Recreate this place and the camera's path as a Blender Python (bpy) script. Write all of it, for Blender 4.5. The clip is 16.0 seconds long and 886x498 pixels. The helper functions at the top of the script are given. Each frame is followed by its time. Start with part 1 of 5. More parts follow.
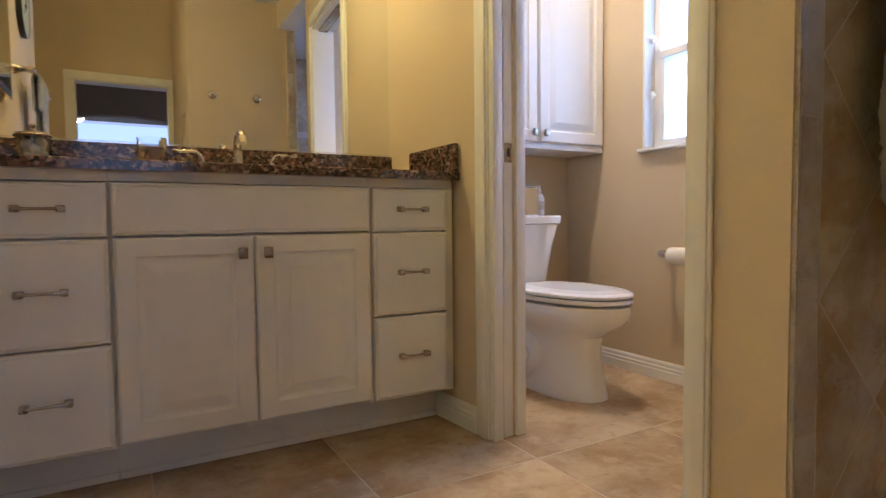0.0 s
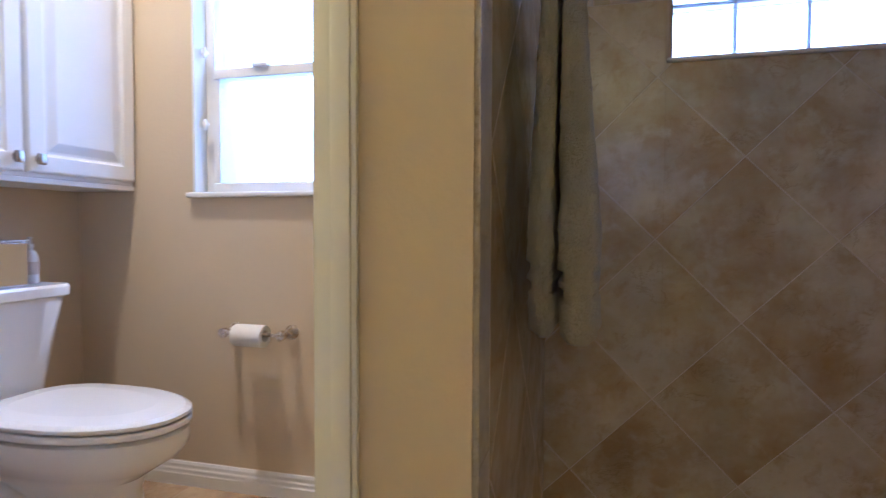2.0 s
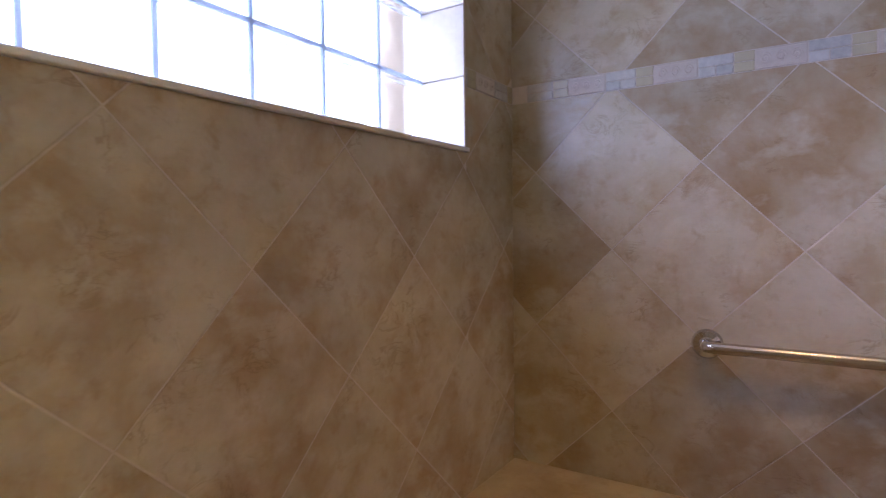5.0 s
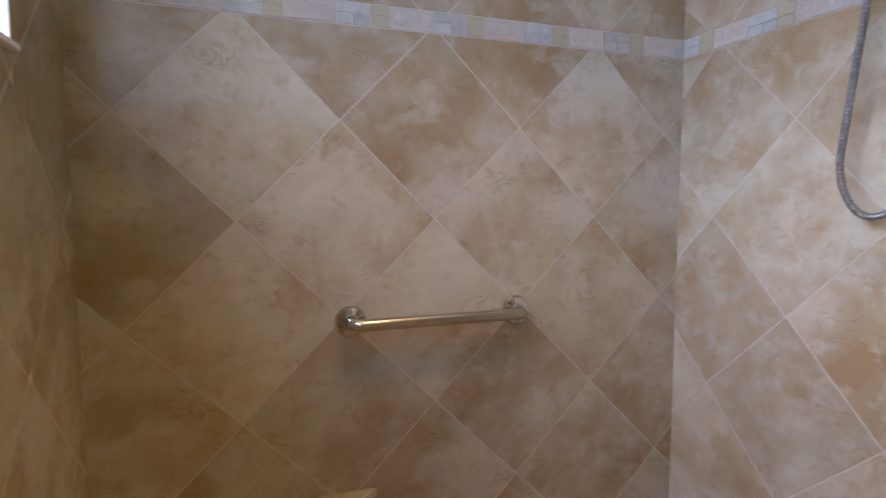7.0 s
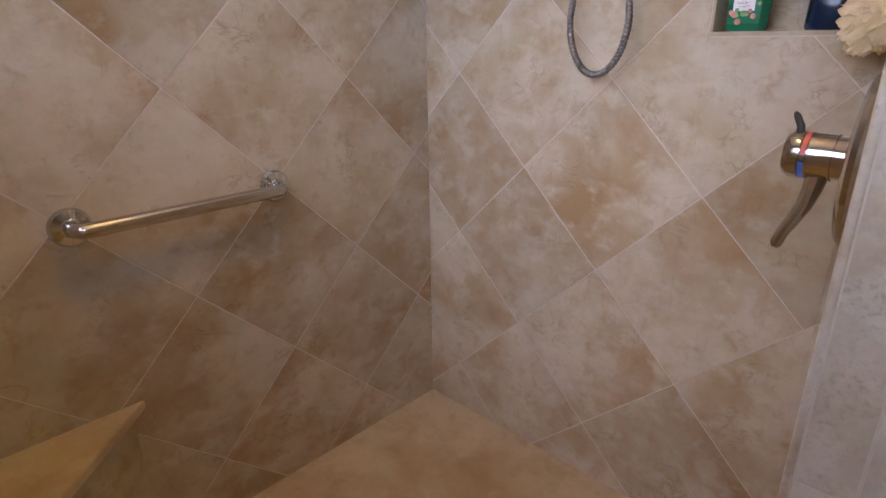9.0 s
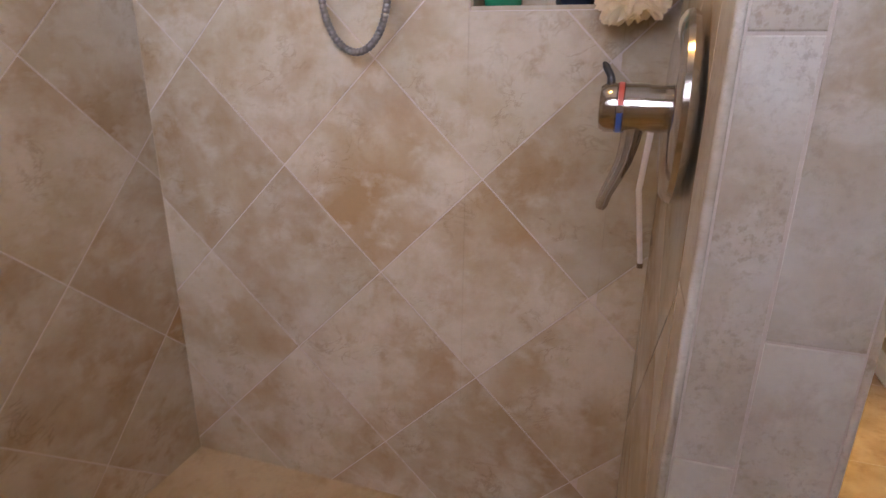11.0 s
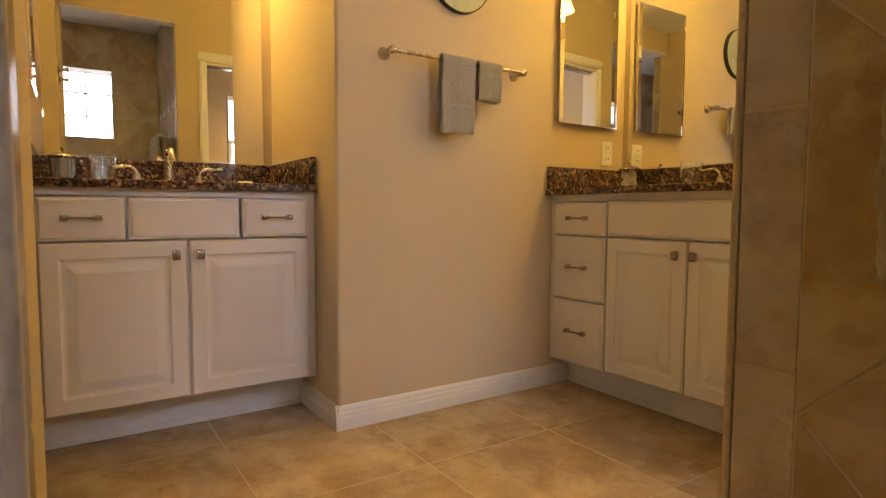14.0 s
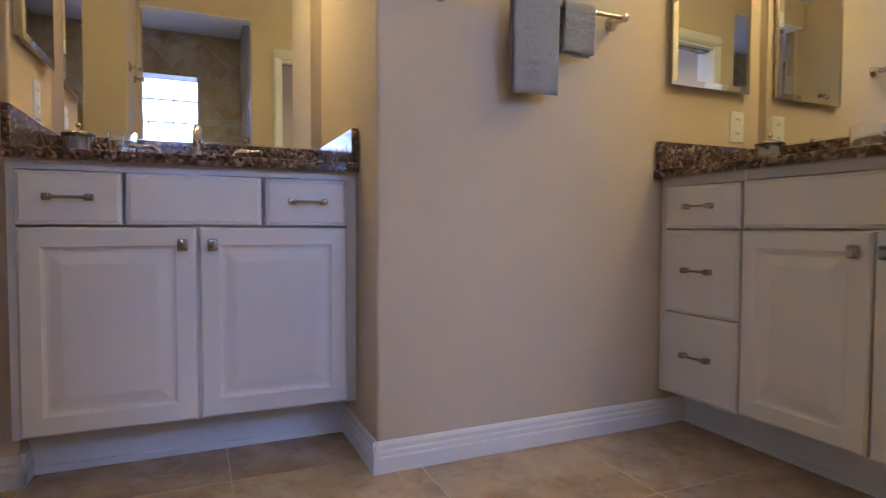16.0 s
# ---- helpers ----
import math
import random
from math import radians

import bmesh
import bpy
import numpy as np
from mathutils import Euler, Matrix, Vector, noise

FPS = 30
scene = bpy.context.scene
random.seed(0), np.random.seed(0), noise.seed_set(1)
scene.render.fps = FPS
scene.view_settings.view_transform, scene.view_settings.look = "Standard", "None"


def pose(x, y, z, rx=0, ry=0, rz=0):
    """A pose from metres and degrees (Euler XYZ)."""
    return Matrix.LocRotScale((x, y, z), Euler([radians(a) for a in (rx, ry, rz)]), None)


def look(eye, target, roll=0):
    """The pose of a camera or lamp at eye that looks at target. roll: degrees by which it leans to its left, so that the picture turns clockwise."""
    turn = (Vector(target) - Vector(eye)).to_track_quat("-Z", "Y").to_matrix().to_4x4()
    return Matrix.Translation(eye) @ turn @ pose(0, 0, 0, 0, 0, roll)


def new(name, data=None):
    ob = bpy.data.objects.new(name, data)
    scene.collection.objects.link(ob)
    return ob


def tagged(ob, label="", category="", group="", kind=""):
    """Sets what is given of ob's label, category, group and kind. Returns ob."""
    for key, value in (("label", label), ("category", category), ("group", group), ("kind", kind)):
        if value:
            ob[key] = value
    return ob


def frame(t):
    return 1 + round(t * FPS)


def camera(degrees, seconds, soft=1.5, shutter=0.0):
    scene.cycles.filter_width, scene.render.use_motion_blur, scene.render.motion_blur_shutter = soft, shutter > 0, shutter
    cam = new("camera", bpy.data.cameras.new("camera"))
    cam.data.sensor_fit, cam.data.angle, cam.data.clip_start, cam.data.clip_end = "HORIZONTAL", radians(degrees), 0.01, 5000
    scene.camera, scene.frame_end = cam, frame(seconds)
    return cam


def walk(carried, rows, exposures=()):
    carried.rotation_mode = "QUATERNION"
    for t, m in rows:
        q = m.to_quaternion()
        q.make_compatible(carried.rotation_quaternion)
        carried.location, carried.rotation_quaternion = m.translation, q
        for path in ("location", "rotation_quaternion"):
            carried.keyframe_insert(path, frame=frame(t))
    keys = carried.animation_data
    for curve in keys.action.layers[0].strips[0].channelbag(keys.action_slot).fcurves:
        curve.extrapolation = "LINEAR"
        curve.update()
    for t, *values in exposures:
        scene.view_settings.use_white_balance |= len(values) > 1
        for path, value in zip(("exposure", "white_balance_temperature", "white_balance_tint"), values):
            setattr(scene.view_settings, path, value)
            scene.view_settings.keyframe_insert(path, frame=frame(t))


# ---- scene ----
cam = camera(76.1, 16.0, soft=1.2, shutter=0.25)
PATH = [
    (0, (-0.163, 0.537, 0.736), (0.829, 2.271, 0.637), -0.6),
    (0.5, (-0.151, 0.648, 0.769), (1.092, 2.212, 0.667), -0.4),
    (1, (-0.06, 0.798, 0.795), (1.478, 2.073, 0.697), -0.2),
    (1.5, (0.094, 0.93, 0.859), (1.883, 1.82, 0.759), -0.1),
    (2, (0.237, 1.0, 0.937), (2.17, 1.509, 0.862), 0.2),
    (2.5, (0.336, 1.036, 1.053), (2.33, 1.173, 0.992), 0.5),
    (3, (0.512, 1.009, 1.182), (2.495, 0.751, 1.123), 0.5),
    (3.5, (0.703, 0.953, 1.231), (2.6, 0.325, 1.157), 0.3),
    (4, (0.869, 0.904, 1.218), (2.58, -0.129, 1.15), 0.1),
    (4.2, (0.929, 0.872, 1.2), (2.543, -0.308, 1.145), -0.0),
    (6.3, (1.679, 0.507, 1.244), (1.612, -1.484, 1.07), -0.5),
    (6.5, (1.708, 0.474, 1.236), (1.461, -1.501, 1.05), -0.4),
    (7, (1.725, 0.442, 1.194), (1.049, -1.432, 1.023), -0.1),
    (7.5, (1.742, 0.347, 1.21), (0.698, -1.347, 1.014), 0.0),
    (8, (1.724, 0.316, 1.231), (0.473, -1.227, 0.996), -0.2),
    (8.5, (1.722, 0.332, 1.255), (0.418, -1.091, 0.73), 0.0),
    (8.7, (1.728, 0.344, 1.25), (0.419, -1.038, 0.635), -0.3),
    (10.8, (1.625, 0.24, 1.158), (-0.117, -0.44, 0.447), 0.5),
    (11, (1.615, 0.191, 1.153), (-0.19, -0.38, 0.507), 0.6),
    (11.5, (1.578, 0.17, 1.167), (-0.358, -0.029, 0.706), 0.7),
    (11.9, (1.537, 0.209, 1.182), (-0.42, 0.443, 0.84), 0.6),
    (12, (1.533, 0.195, 1.183), (-0.413, 0.54, 0.874), 0.4),
    (12.5, (1.489, 0.217, 1.171), (-0.339, 0.995, 0.943), 0.5),
    (13, (1.409, 0.304, 1.041), (-0.324, 1.288, 0.878), 0.2),
    (13.5, (1.362, 0.364, 0.918), (-0.323, 1.432, 0.775), 0.2),
    (14, (1.367, 0.437, 0.807), (-0.306, 1.532, 0.671), 0.2),
    (14.5, (1.329, 0.459, 0.725), (-0.326, 1.575, 0.601), 0.1),
    (15, (1.264, 0.568, 0.701), (-0.421, 1.64, 0.581), 0.1),
    (15.5, (1.163, 0.683, 0.693), (-0.575, 1.668, 0.596), -0.1),
    (16, (1.004, 0.761, 0.707), (-0.829, 1.557, 0.629), 0.2),
]
EXPOSURES = [(0, -0.92, 4900, 20), (0.5, -0.90, 4650, 20), (1, -0.95, 4400, 19), (2, -0.90, 4350, 22), (3, -0.62, 4400, 24), (3.5, -0.54, 4450, 24), (4.2, -0.50, 4700, 25), (6.3, -0.10, 5900, 12),
             (7, -0.14, 5500, 10), (8, -0.32, 5200, 9), (8.5, -0.34, 5800, 13), (11, -0.36, 6500, 19), (11.5, -0.48, 6600, 19), (12, -0.74, 6500, 20), (12.5, -0.92, 6450, 21), (13, -1.02, 7100, 20),
             (13.5, -0.95, 8000, 19), (14, -0.86, 7900, 19), (14.5, -0.88, 5900, 17), (15, -0.90, 4900, 17), (16, -1.02, 4650, 22)]
walk(cam, [(t, look(eye, aim, roll)) for t, eye, aim, roll in PATH], EXPOSURES)

# ---- world and lights ----
world = bpy.data.worlds.new("sky")
scene.world = world
world.use_nodes = True
wn = world.node_tree.nodes
sky = wn.new("ShaderNodeTexSky")
sky.sky_type = "NISHITA"
sky.sun_disc = False
sky.sun_elevation, sky.sun_rotation = radians(50), radians(150)
world.node_tree.links.new(sky.outputs[0], wn["Background"].inputs[0])
wn["Background"].inputs[1].default_value = 0.1


def sun_lamp(strength, elevation, rotation):
    data = bpy.data.lights.new("sun", "SUN")
    data.energy, data.angle, data.color = strength, radians(0.5), (1.0, 0.95, 0.88)
    ob = new("sun", data)
    ob.rotation_euler = (radians(90 - elevation), 0, radians(180 - rotation))
    return ob


def area_lamp(name, eye, aim, sx, sy, power, colour, spread=180):
    data = bpy.data.lights.new(name, "AREA")
    data.shape, data.size, data.size_y = "RECTANGLE", sx, sy
    data.energy, data.color, data.spread = power, colour, radians(spread)
    ob = new(name, data)
    ob.matrix_world = look(eye, aim)
    return ob


def bare_bulb(name, at, power, colour, radius=0.04):
    """A lamp inside a thin glass shade that glows all round."""
    data = bpy.data.lights.new(name, "POINT")
    data.energy, data.color, data.shadow_soft_size = power, colour, radius
    ob = new(name, data)
    ob.location = at
    return ob


def shaded_bulb(name, at, power, colour, cone=175, blend=0.6, radius=0.035):
    """A lamp under a shade or in a can that throws its light down."""
    data = bpy.data.lights.new(name, "SPOT")
    data.energy, data.color, data.shadow_soft_size = power, colour, radius
    data.spot_size, data.spot_blend = radians(cone), blend
    ob = new(name, data)
    ob.location = at
    return ob


DAY = (0.69, 0.75, 1.0)
WARM = (1.0, 0.74, 0.21)
sun_lamp(2.5, 50, 150)
area_lamp("shower_window_daylight", (2.85, 0.55, 2.17), (2.25, 0.26, 1.74), 3.4, 1.8, 165, DAY, 110)
area_lamp("toilet_window_daylight", (2.155, 2.04, 1.5), (0, 2.04, 1.20), 0.62, 0.86, 9, DAY)
area_lamp("bedroom_window_daylight", (0.0, -5.55, 1.6), (0.0, 0, 1.3), 1.8, 1.5, 12, DAY)
bare_bulb("fan_bulb", (-0.62, -4.4, 2.24), 45, (1.0, 0.86, 0.68), 0.1)
for bx in (-0.20, 0.10, 0.40):
    bare_bulb("vanity_bulb", (bx, 2.59, 2.005), 15.0, WARM)
for by in (0.52, 0.77, 1.02):
    bare_bulb("vanity_bulb", (-1.13, by, 2.005), 12.0, WARM)

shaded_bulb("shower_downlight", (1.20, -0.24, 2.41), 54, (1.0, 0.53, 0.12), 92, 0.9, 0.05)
shaded_bulb("toilet_downlight", (1.45, 2.30, 2.72), 250, (1.0, 0.73, 0.38), 84, 0.6, 0.06)

# ---- materials ----


class Nodes:
    """A new node material with a Principled shader."""

    def __init__(self, name, colour=(0.8, 0.8, 0.8), rough=0.5, metal=0.0, spec=0.5):
        self.mat = bpy.data.materials.new(name)
        self.mat.use_nodes = True
        self.tree = self.mat.node_tree
        self.bsdf = self.tree.nodes["Principled BSDF"]
        self.set("Base Color", (*colour, 1))
        self.set("Roughness", rough)
        self.set("Metallic", metal)
        self.set("Specular IOR Level", spec)

    def set(self, key, value):
        self.bsdf.inputs[key].default_value = value

    def add(self, kind, **inputs):
        n = self.tree.nodes.new(kind)
        for k, v in inputs.items():
            n.inputs[k.replace("_", " ")].default_value = v
        return n

    def link(self, a, b):
        self.tree.links.new(a, b)

    def coords(self, scale=1.0, world_space=True):
        if world_space:
            geo = self.add("ShaderNodeNewGeometry")
            out = geo.outputs["Position"]
        else:
            out = self.add("ShaderNodeTexCoord").outputs["Object"]
        return out

    def noise(self, scale, detail=4.0, rough=0.6, vec=None, distortion=0.0):
        n = self.add("ShaderNodeTexNoise", Scale=scale, Detail=detail, Roughness=rough, Distortion=distortion)
        if vec is not None:
            self.link(vec, n.inputs["Vector"])
        return n.outputs["Fac"]

    def ramp(self, fac, stops):
        r = self.add("ShaderNodeValToRGB")
        els = r.color_ramp.elements
        while len(els) < len(stops):
            els.new(0.5)
        for e, (p, c) in zip(els, stops):
            e.position, e.color = p, (*c, 1)
        self.link(fac, r.inputs[0])
        return r.outputs[0]

    def mix(self, fac, a, b, mode="MIX"):
        m = self.add("ShaderNodeMix")
        m.data_type, m.blend_type = "RGBA", mode
        for sock, val in ((m.inputs[0], fac), (m.inputs[6], a), (m.inputs[7], b)):
            if isinstance(val, (int, float)):
                sock.default_value = val
            elif isinstance(val, tuple):
                sock.default_value = (*val, 1)
            else:
                self.link(val, sock)
        return m.outputs[2]

    def math(self, op, a, b):
        m = self.add("ShaderNodeMath")
        m.operation = op
        for sock, val in zip(m.inputs, (a, b)):
            if isinstance(val, (int, float)):
                sock.default_value = val
            else:
                self.link(val, sock)
        return m.outputs[0]

    def bump(self, height, strength=0.2, distance=0.01):
        b = self.add("ShaderNodeBump", Strength=strength, Distance=distance)
        self.link(height, b.inputs["Height"])
        self.link(b.outputs[0], self.bsdf.inputs["Normal"])

    def colour(self, out):
        self.link(out, self.bsdf.inputs["Base Color"])

    def random(self):
        return self.add("ShaderNodeObjectInfo").outputs["Random"]


def wall_paint():
    m = Nodes("tan_wall_paint", (0.66, 0.55, 0.38), 0.75, spec=0.3)
    p = m.coords()
    big = m.noise(1.7, 3, 0.5, p)
    m.colour(m.ramp(big, [(0.3, (0.585, 0.48, 0.325)), (0.7, (0.625, 0.52, 0.36))]))
    fine = m.math("ADD", m.noise(60, 3, 0.6, p), m.math("MULTIPLY", m.noise(190, 2, 0.6, p), 0.35))
    m.bump(fine, 0.22, 0.004)
    return m.mat


def white_paint(name, colour, rough):
    m = Nodes(name, colour, rough)
    p = m.coords()
    c = tuple(v * 0.95 for v in colour)
    m.colour(m.ramp(m.noise(3.5, 4, 0.6, p), [(0.3, c), (0.7, colour)]))
    m.bump(m.noise(90, 2, 0.5, p), 0.05, 0.002)
    return m.mat


def m_between(a, b):
    return tuple((p + q) / 2 for p, q in zip(a, b))


def travertine(name, pale, mid, rust, rough, size=1.0, veins=0.40, pits=0.0, bump=0.0, fine=0.05):
    """Glazed stone-look tile: soft clouds, rusty patches, broken horizontal veins, pits in clusters, each tile a little different."""
    m = Nodes(name, mid, rough, spec=0.45)
    rnd = m.random()
    comb = m.add("ShaderNodeCombineXYZ")
    for axis, s in enumerate((7.3, 11.9, 5.7)):
        m.link(m.math("MULTIPLY", rnd, s), comb.inputs[axis])
    shift = m.add("ShaderNodeVectorMath")
    shift.operation = "ADD"
    m.link(m.coords(), shift.inputs[0])
    m.link(comb.outputs[0], shift.inputs[1])
    v = shift.outputs[0]
    flat_ = m.add("ShaderNodeVectorMath")
    flat_.operation = "MULTIPLY"
    m.link(v, flat_.inputs[0])
    flat_.inputs[1].default_value = (1.0, 1.0, 1.35)
    w = flat_.outputs[0]
    base = m.ramp(m.noise(3.4 * size, 5, 0.58, w, 0.15), [(0.36, mid), (0.50, m_between(mid, pale)), (0.64, pale)])
    patch = m.ramp(m.noise(2.9 * size, 6, 0.60, v, 0.2), [(0.44, (0, 0, 0)), (0.56, (0.45,) * 3), (0.70, (0.92,) * 3)])
    base = m.mix(patch, base, rust)
    wisps = m.ramp(m.noise(9 * size, 5, 0.60, w, 0.25), [(0.52, (0, 0, 0)), (0.66, (0.55,) * 3)])
    base = m.mix(wisps, base, pale)
    stain = m.ramp(m.noise(19 * size, 5, 0.62, v, 0.25), [(0.54, (0, 0, 0)), (0.70, (0.42,) * 3)])
    base = m.mix(stain, base, rust)
    grain = m.noise(70, 3, 0.6, v)
    base = m.mix(1.0, base, m.ramp(grain, [(0.3, (1 - fine * 0.6,) * 3), (0.7, (1 + fine * 0.2,) * 3)]), "MULTIPLY")
    crack = m.ramp(m.noise(10.5 * size, 6, 0.62, w, 1.1), [(0.470, (0, 0, 0)), (0.498, (1, 1, 1)), (0.526, (0, 0, 0))])
    where = m.ramp(m.noise(6.5 * size, 4, 0.6, v), [(0.52, (0, 0, 0)), (0.62, (veins,) * 3)])
    cracks = m.math("MULTIPLY", crack, where)
    base = m.mix(cracks, base, tuple(c * 0.60 for c in rust))
    height = m.math("SUBTRACT", m.math("MULTIPLY", grain, 0.12), m.math("MULTIPLY", cracks, 0.6))
    if pits:
        spot = m.ramp(m.noise(120, 4, 0.66, v), [(0.50, (0, 0, 0)), (0.64, (1, 1, 1))])
        zone = m.ramp(m.noise(7.0, 5, 0.6, v, 0.5), [(0.42, (0, 0, 0)), (0.66, (pits,) * 3)])
        pit = m.math("MULTIPLY", spot, zone)
        base = m.mix(pit, base, tuple(c * 0.72 for c in rust))
        height = m.math("SUBTRACT", height, pit)
    tone = m.ramp(rnd, [(0.0, (0.88, 0.87, 0.85)), (1.0, (1.07, 1.065, 1.06))])
    m.colour(m.mix(1.0, base, tone, "MULTIPLY"))
    if bump:
        m.bump(height, bump, 0.006)
    return m.mat


def granite():
    m = Nodes("brown_granite", (0.1, 0.06, 0.04), 0.13, spec=0.6)
    p = m.coords()
    vor = m.add("ShaderNodeTexVoronoi", Scale=105.0)
    warp = m.add("ShaderNodeVectorMath")
    warp.operation = "MULTIPLY_ADD"
    nz = m.add("ShaderNodeTexNoise", Scale=18.0)
    m.link(p, nz.inputs["Vector"])
    m.link(nz.outputs["Color"], warp.inputs[0])
    warp.inputs[1].default_value = (0.014, 0.014, 0.014)
    m.link(p, warp.inputs[2])
    m.link(warp.outputs[0], vor.inputs["Vector"])
    sep = m.add("ShaderNodeSeparateColor")
    m.link(vor.outputs["Color"], sep.inputs[0])
    c = m.ramp(sep.outputs[0], [(0.0, (0.014, 0.010, 0.010)), (0.30, (0.05, 0.028, 0.022)), (0.55, (0.15, 0.075, 0.050)),
                                (0.80, (0.24, 0.14, 0.085)), (0.96, (0.38, 0.285, 0.20))])
    c = m.mix(m.ramp(m.noise(26, 5, 0.6, p), [(0.42, (0, 0, 0)), (0.6, (1, 1, 1))]), c, m.mix(0.6, c, (0.03, 0.02, 0.018)))
    m.colour(c)
    return m.mat


def metal(name, colour, rough, streak=0.0):
    m = Nodes(name, colour, rough, 1.0)
    p = m.coords()
    n = m.noise(30, 3, 0.6, p)
    m.link(m.ramp(n, [(0.3, (max(rough - 0.03, 0.02),) * 3), (0.7, (rough + 0.03,) * 3)]), m.bsdf.inputs["Roughness"])
    return m.mat


def glass(name, colour=(1, 1, 1), rough=0.0, ior=1.45, wavy=0.0):
    m = Nodes(name, colour, rough)
    m.set("Transmission Weight", 1.0)
    m.set("IOR", ior)
    if wavy:
        m.bump(m.noise(wavy, 2, 0.5, m.coords()), 0.5, 0.01)
    return m.mat


def terry(name, colour):
    m = Nodes(name, colour, 0.95, spec=0.1)
    p = m.coords()
    n = m.math("ADD", m.noise(280, 3, 0.7, p), m.math("MULTIPLY", m.noise(75, 3, 0.6, p), 1.2))
    dark = tuple(v * 0.72 for v in colour)
    m.colour(m.mix(m.noise(9, 3, 0.6, p), m.ramp(m.math("MULTIPLY", n, 0.55), [(0.3, dark), (0.62, colour)]), tuple(v * 0.9 for v in colour)))
    m.set("Sheen Weight", 0.4)
    m.bump(n, 1.0, 0.010)
    return m.mat


def plain(name, colour, rough=0.5, metal_=0.0, spec=0.5, grain=60.0, var=0.06):
    m = Nodes(name, colour, rough, metal_, spec)
    lo = tuple(max(c * (1 - var), 0) for c in colour)
    m.colour(m.ramp(m.noise(grain, 3, 0.6, m.coords()), [(0.3, lo), (0.7, colour)]))
    return m.mat


def glow(name, colour, strength):
    m = Nodes(name, colour, 0.4)
    m.set("Emission Color", (*colour, 1))
    m.set("Emission Strength", strength)
    return m.mat


def net_cloth(name, low, high, grain, through_share):
    """A thin pale stuff that lets some light through."""
    m = Nodes(name, high, 0.7, spec=0.3)
    m.colour(m.ramp(m.noise(grain, 3, 0.6, m.coords()), [(0.3, low), (0.7, high)]))
    tr = m.add("ShaderNodeBsdfTranslucent")
    tr.inputs[0].default_value = (*high, 1)
    mx = m.add("ShaderNodeMixShader")
    mx.inputs[0].default_value = through_share
    m.link(m.bsdf.outputs[0], mx.inputs[1])
    m.link(tr.outputs[0], mx.inputs[2])
    m.link(mx.outputs[0], m.tree.nodes["Material Output"].inputs[0])
    return m.mat


def tile_mix(name, stops):
    """Small glass and stone mosaic, its colour chosen piece by piece."""
    m = Nodes(name, (0.5, 0.5, 0.5), 0.2)
    m.colour(m.mix(0.25, m.ramp(m.random(), stops), m.ramp(m.noise(60, 4, 0.6, m.coords()), [(0.3, (0.25, 0.24, 0.22)), (0.7, (0.7, 0.68, 0.62))])))
    return m.mat


M = {}
M["wall"] = wall_paint()
M["ceiling"] = white_paint("ceiling_paint", (0.80, 0.80, 0.78), 0.9)
M["trim"] = white_paint("white_trim_paint", (0.80, 0.79, 0.76), 0.38)
M["cabinet"] = white_paint("cream_cabinet_paint", (0.79, 0.765, 0.72), 0.36)
M["tile"] = travertine("beige_wall_tile", (0.565, 0.51, 0.395), (0.455, 0.38, 0.25), (0.335, 0.215, 0.098), 0.26)
# border is pitted wall tile, its colour greyed and paled for bluish daylight
M["border"] = travertine("daylight_greyed_border_tile", (0.60, 0.57, 0.49), (0.50, 0.45, 0.355), (0.36, 0.27, 0.165), 0.34, size=1.3, veins=0.0, pits=0.6, bump=0.10)
M["floor"] = travertine("beige_floor_tile", (0.54, 0.415, 0.255), (0.42, 0.295, 0.16), (0.27, 0.165, 0.075), 0.27, size=1.15, veins=0.15, fine=0.06)
M["shower_floor"] = travertine("gold_beige_stone", (0.58, 0.49, 0.33), (0.50, 0.395, 0.24), (0.38, 0.265, 0.14), 0.45, veins=0.15, bump=0.01)
M["grout"] = plain("pale_grout", (0.58, 0.50, 0.41), 0.85, var=0.15)
M["floor_grout"] = plain("tan_floor_grout", (0.47, 0.36, 0.235), 0.85, var=0.15)
M["relief"] = travertine("pale_relief_tile", (0.62, 0.56, 0.50), (0.56, 0.49, 0.425), (0.47, 0.39, 0.31), 0.4, veins=0.1, bump=0.01)
M["mosaic"] = tile_mix("glass_mosaic", [(0.0, (0.47, 0.455, 0.43)), (0.4, (0.57, 0.56, 0.54)), (0.7, (0.40, 0.385, 0.37)), (1.0, (0.60, 0.57, 0.51))])
M["olive"] = plain("olive_glass", (0.49, 0.43, 0.29), 0.2, grain=30)
M["granite"] = granite()
M["nickel"] = metal("brushed_nickel", (0.56, 0.50, 0.43), 0.27)
M["chrome"] = metal("polished_chrome", (0.75, 0.75, 0.76), 0.07)
M["steel"] = metal("satin_steel", (0.62, 0.58, 0.53), 0.24)
M["satin"] = metal("satin_nickel", (0.56, 0.52, 0.48), 0.17)
M["hose_metal"] = metal("grey_hose_metal", (0.27, 0.265, 0.26), 0.34)
M["bronze"] = metal("dark_pewter", (0.40, 0.36, 0.31), 0.26)
M["mirror"] = Nodes("mirror", (0.90, 0.91, 0.90), 0.004, 1.0).mat
M["glass"] = glass("clear_glass", (0.97, 1.0, 0.99))
M["block"] = glass("wavy_block_glass", (0.97, 0.99, 1.0), 0.22, 1.3, 9.0)
M["frost"] = glass("frosted_glass", (0.72, 0.88, 0.97), 0.6, 1.06, 150.0)
# mortar made pale blue and translucent to imitate window bloom over its joints
M["mortar"] = net_cloth("bloom_paled_mortar", (0.62, 0.66, 0.72), (0.70, 0.74, 0.80), 40, 0.45)
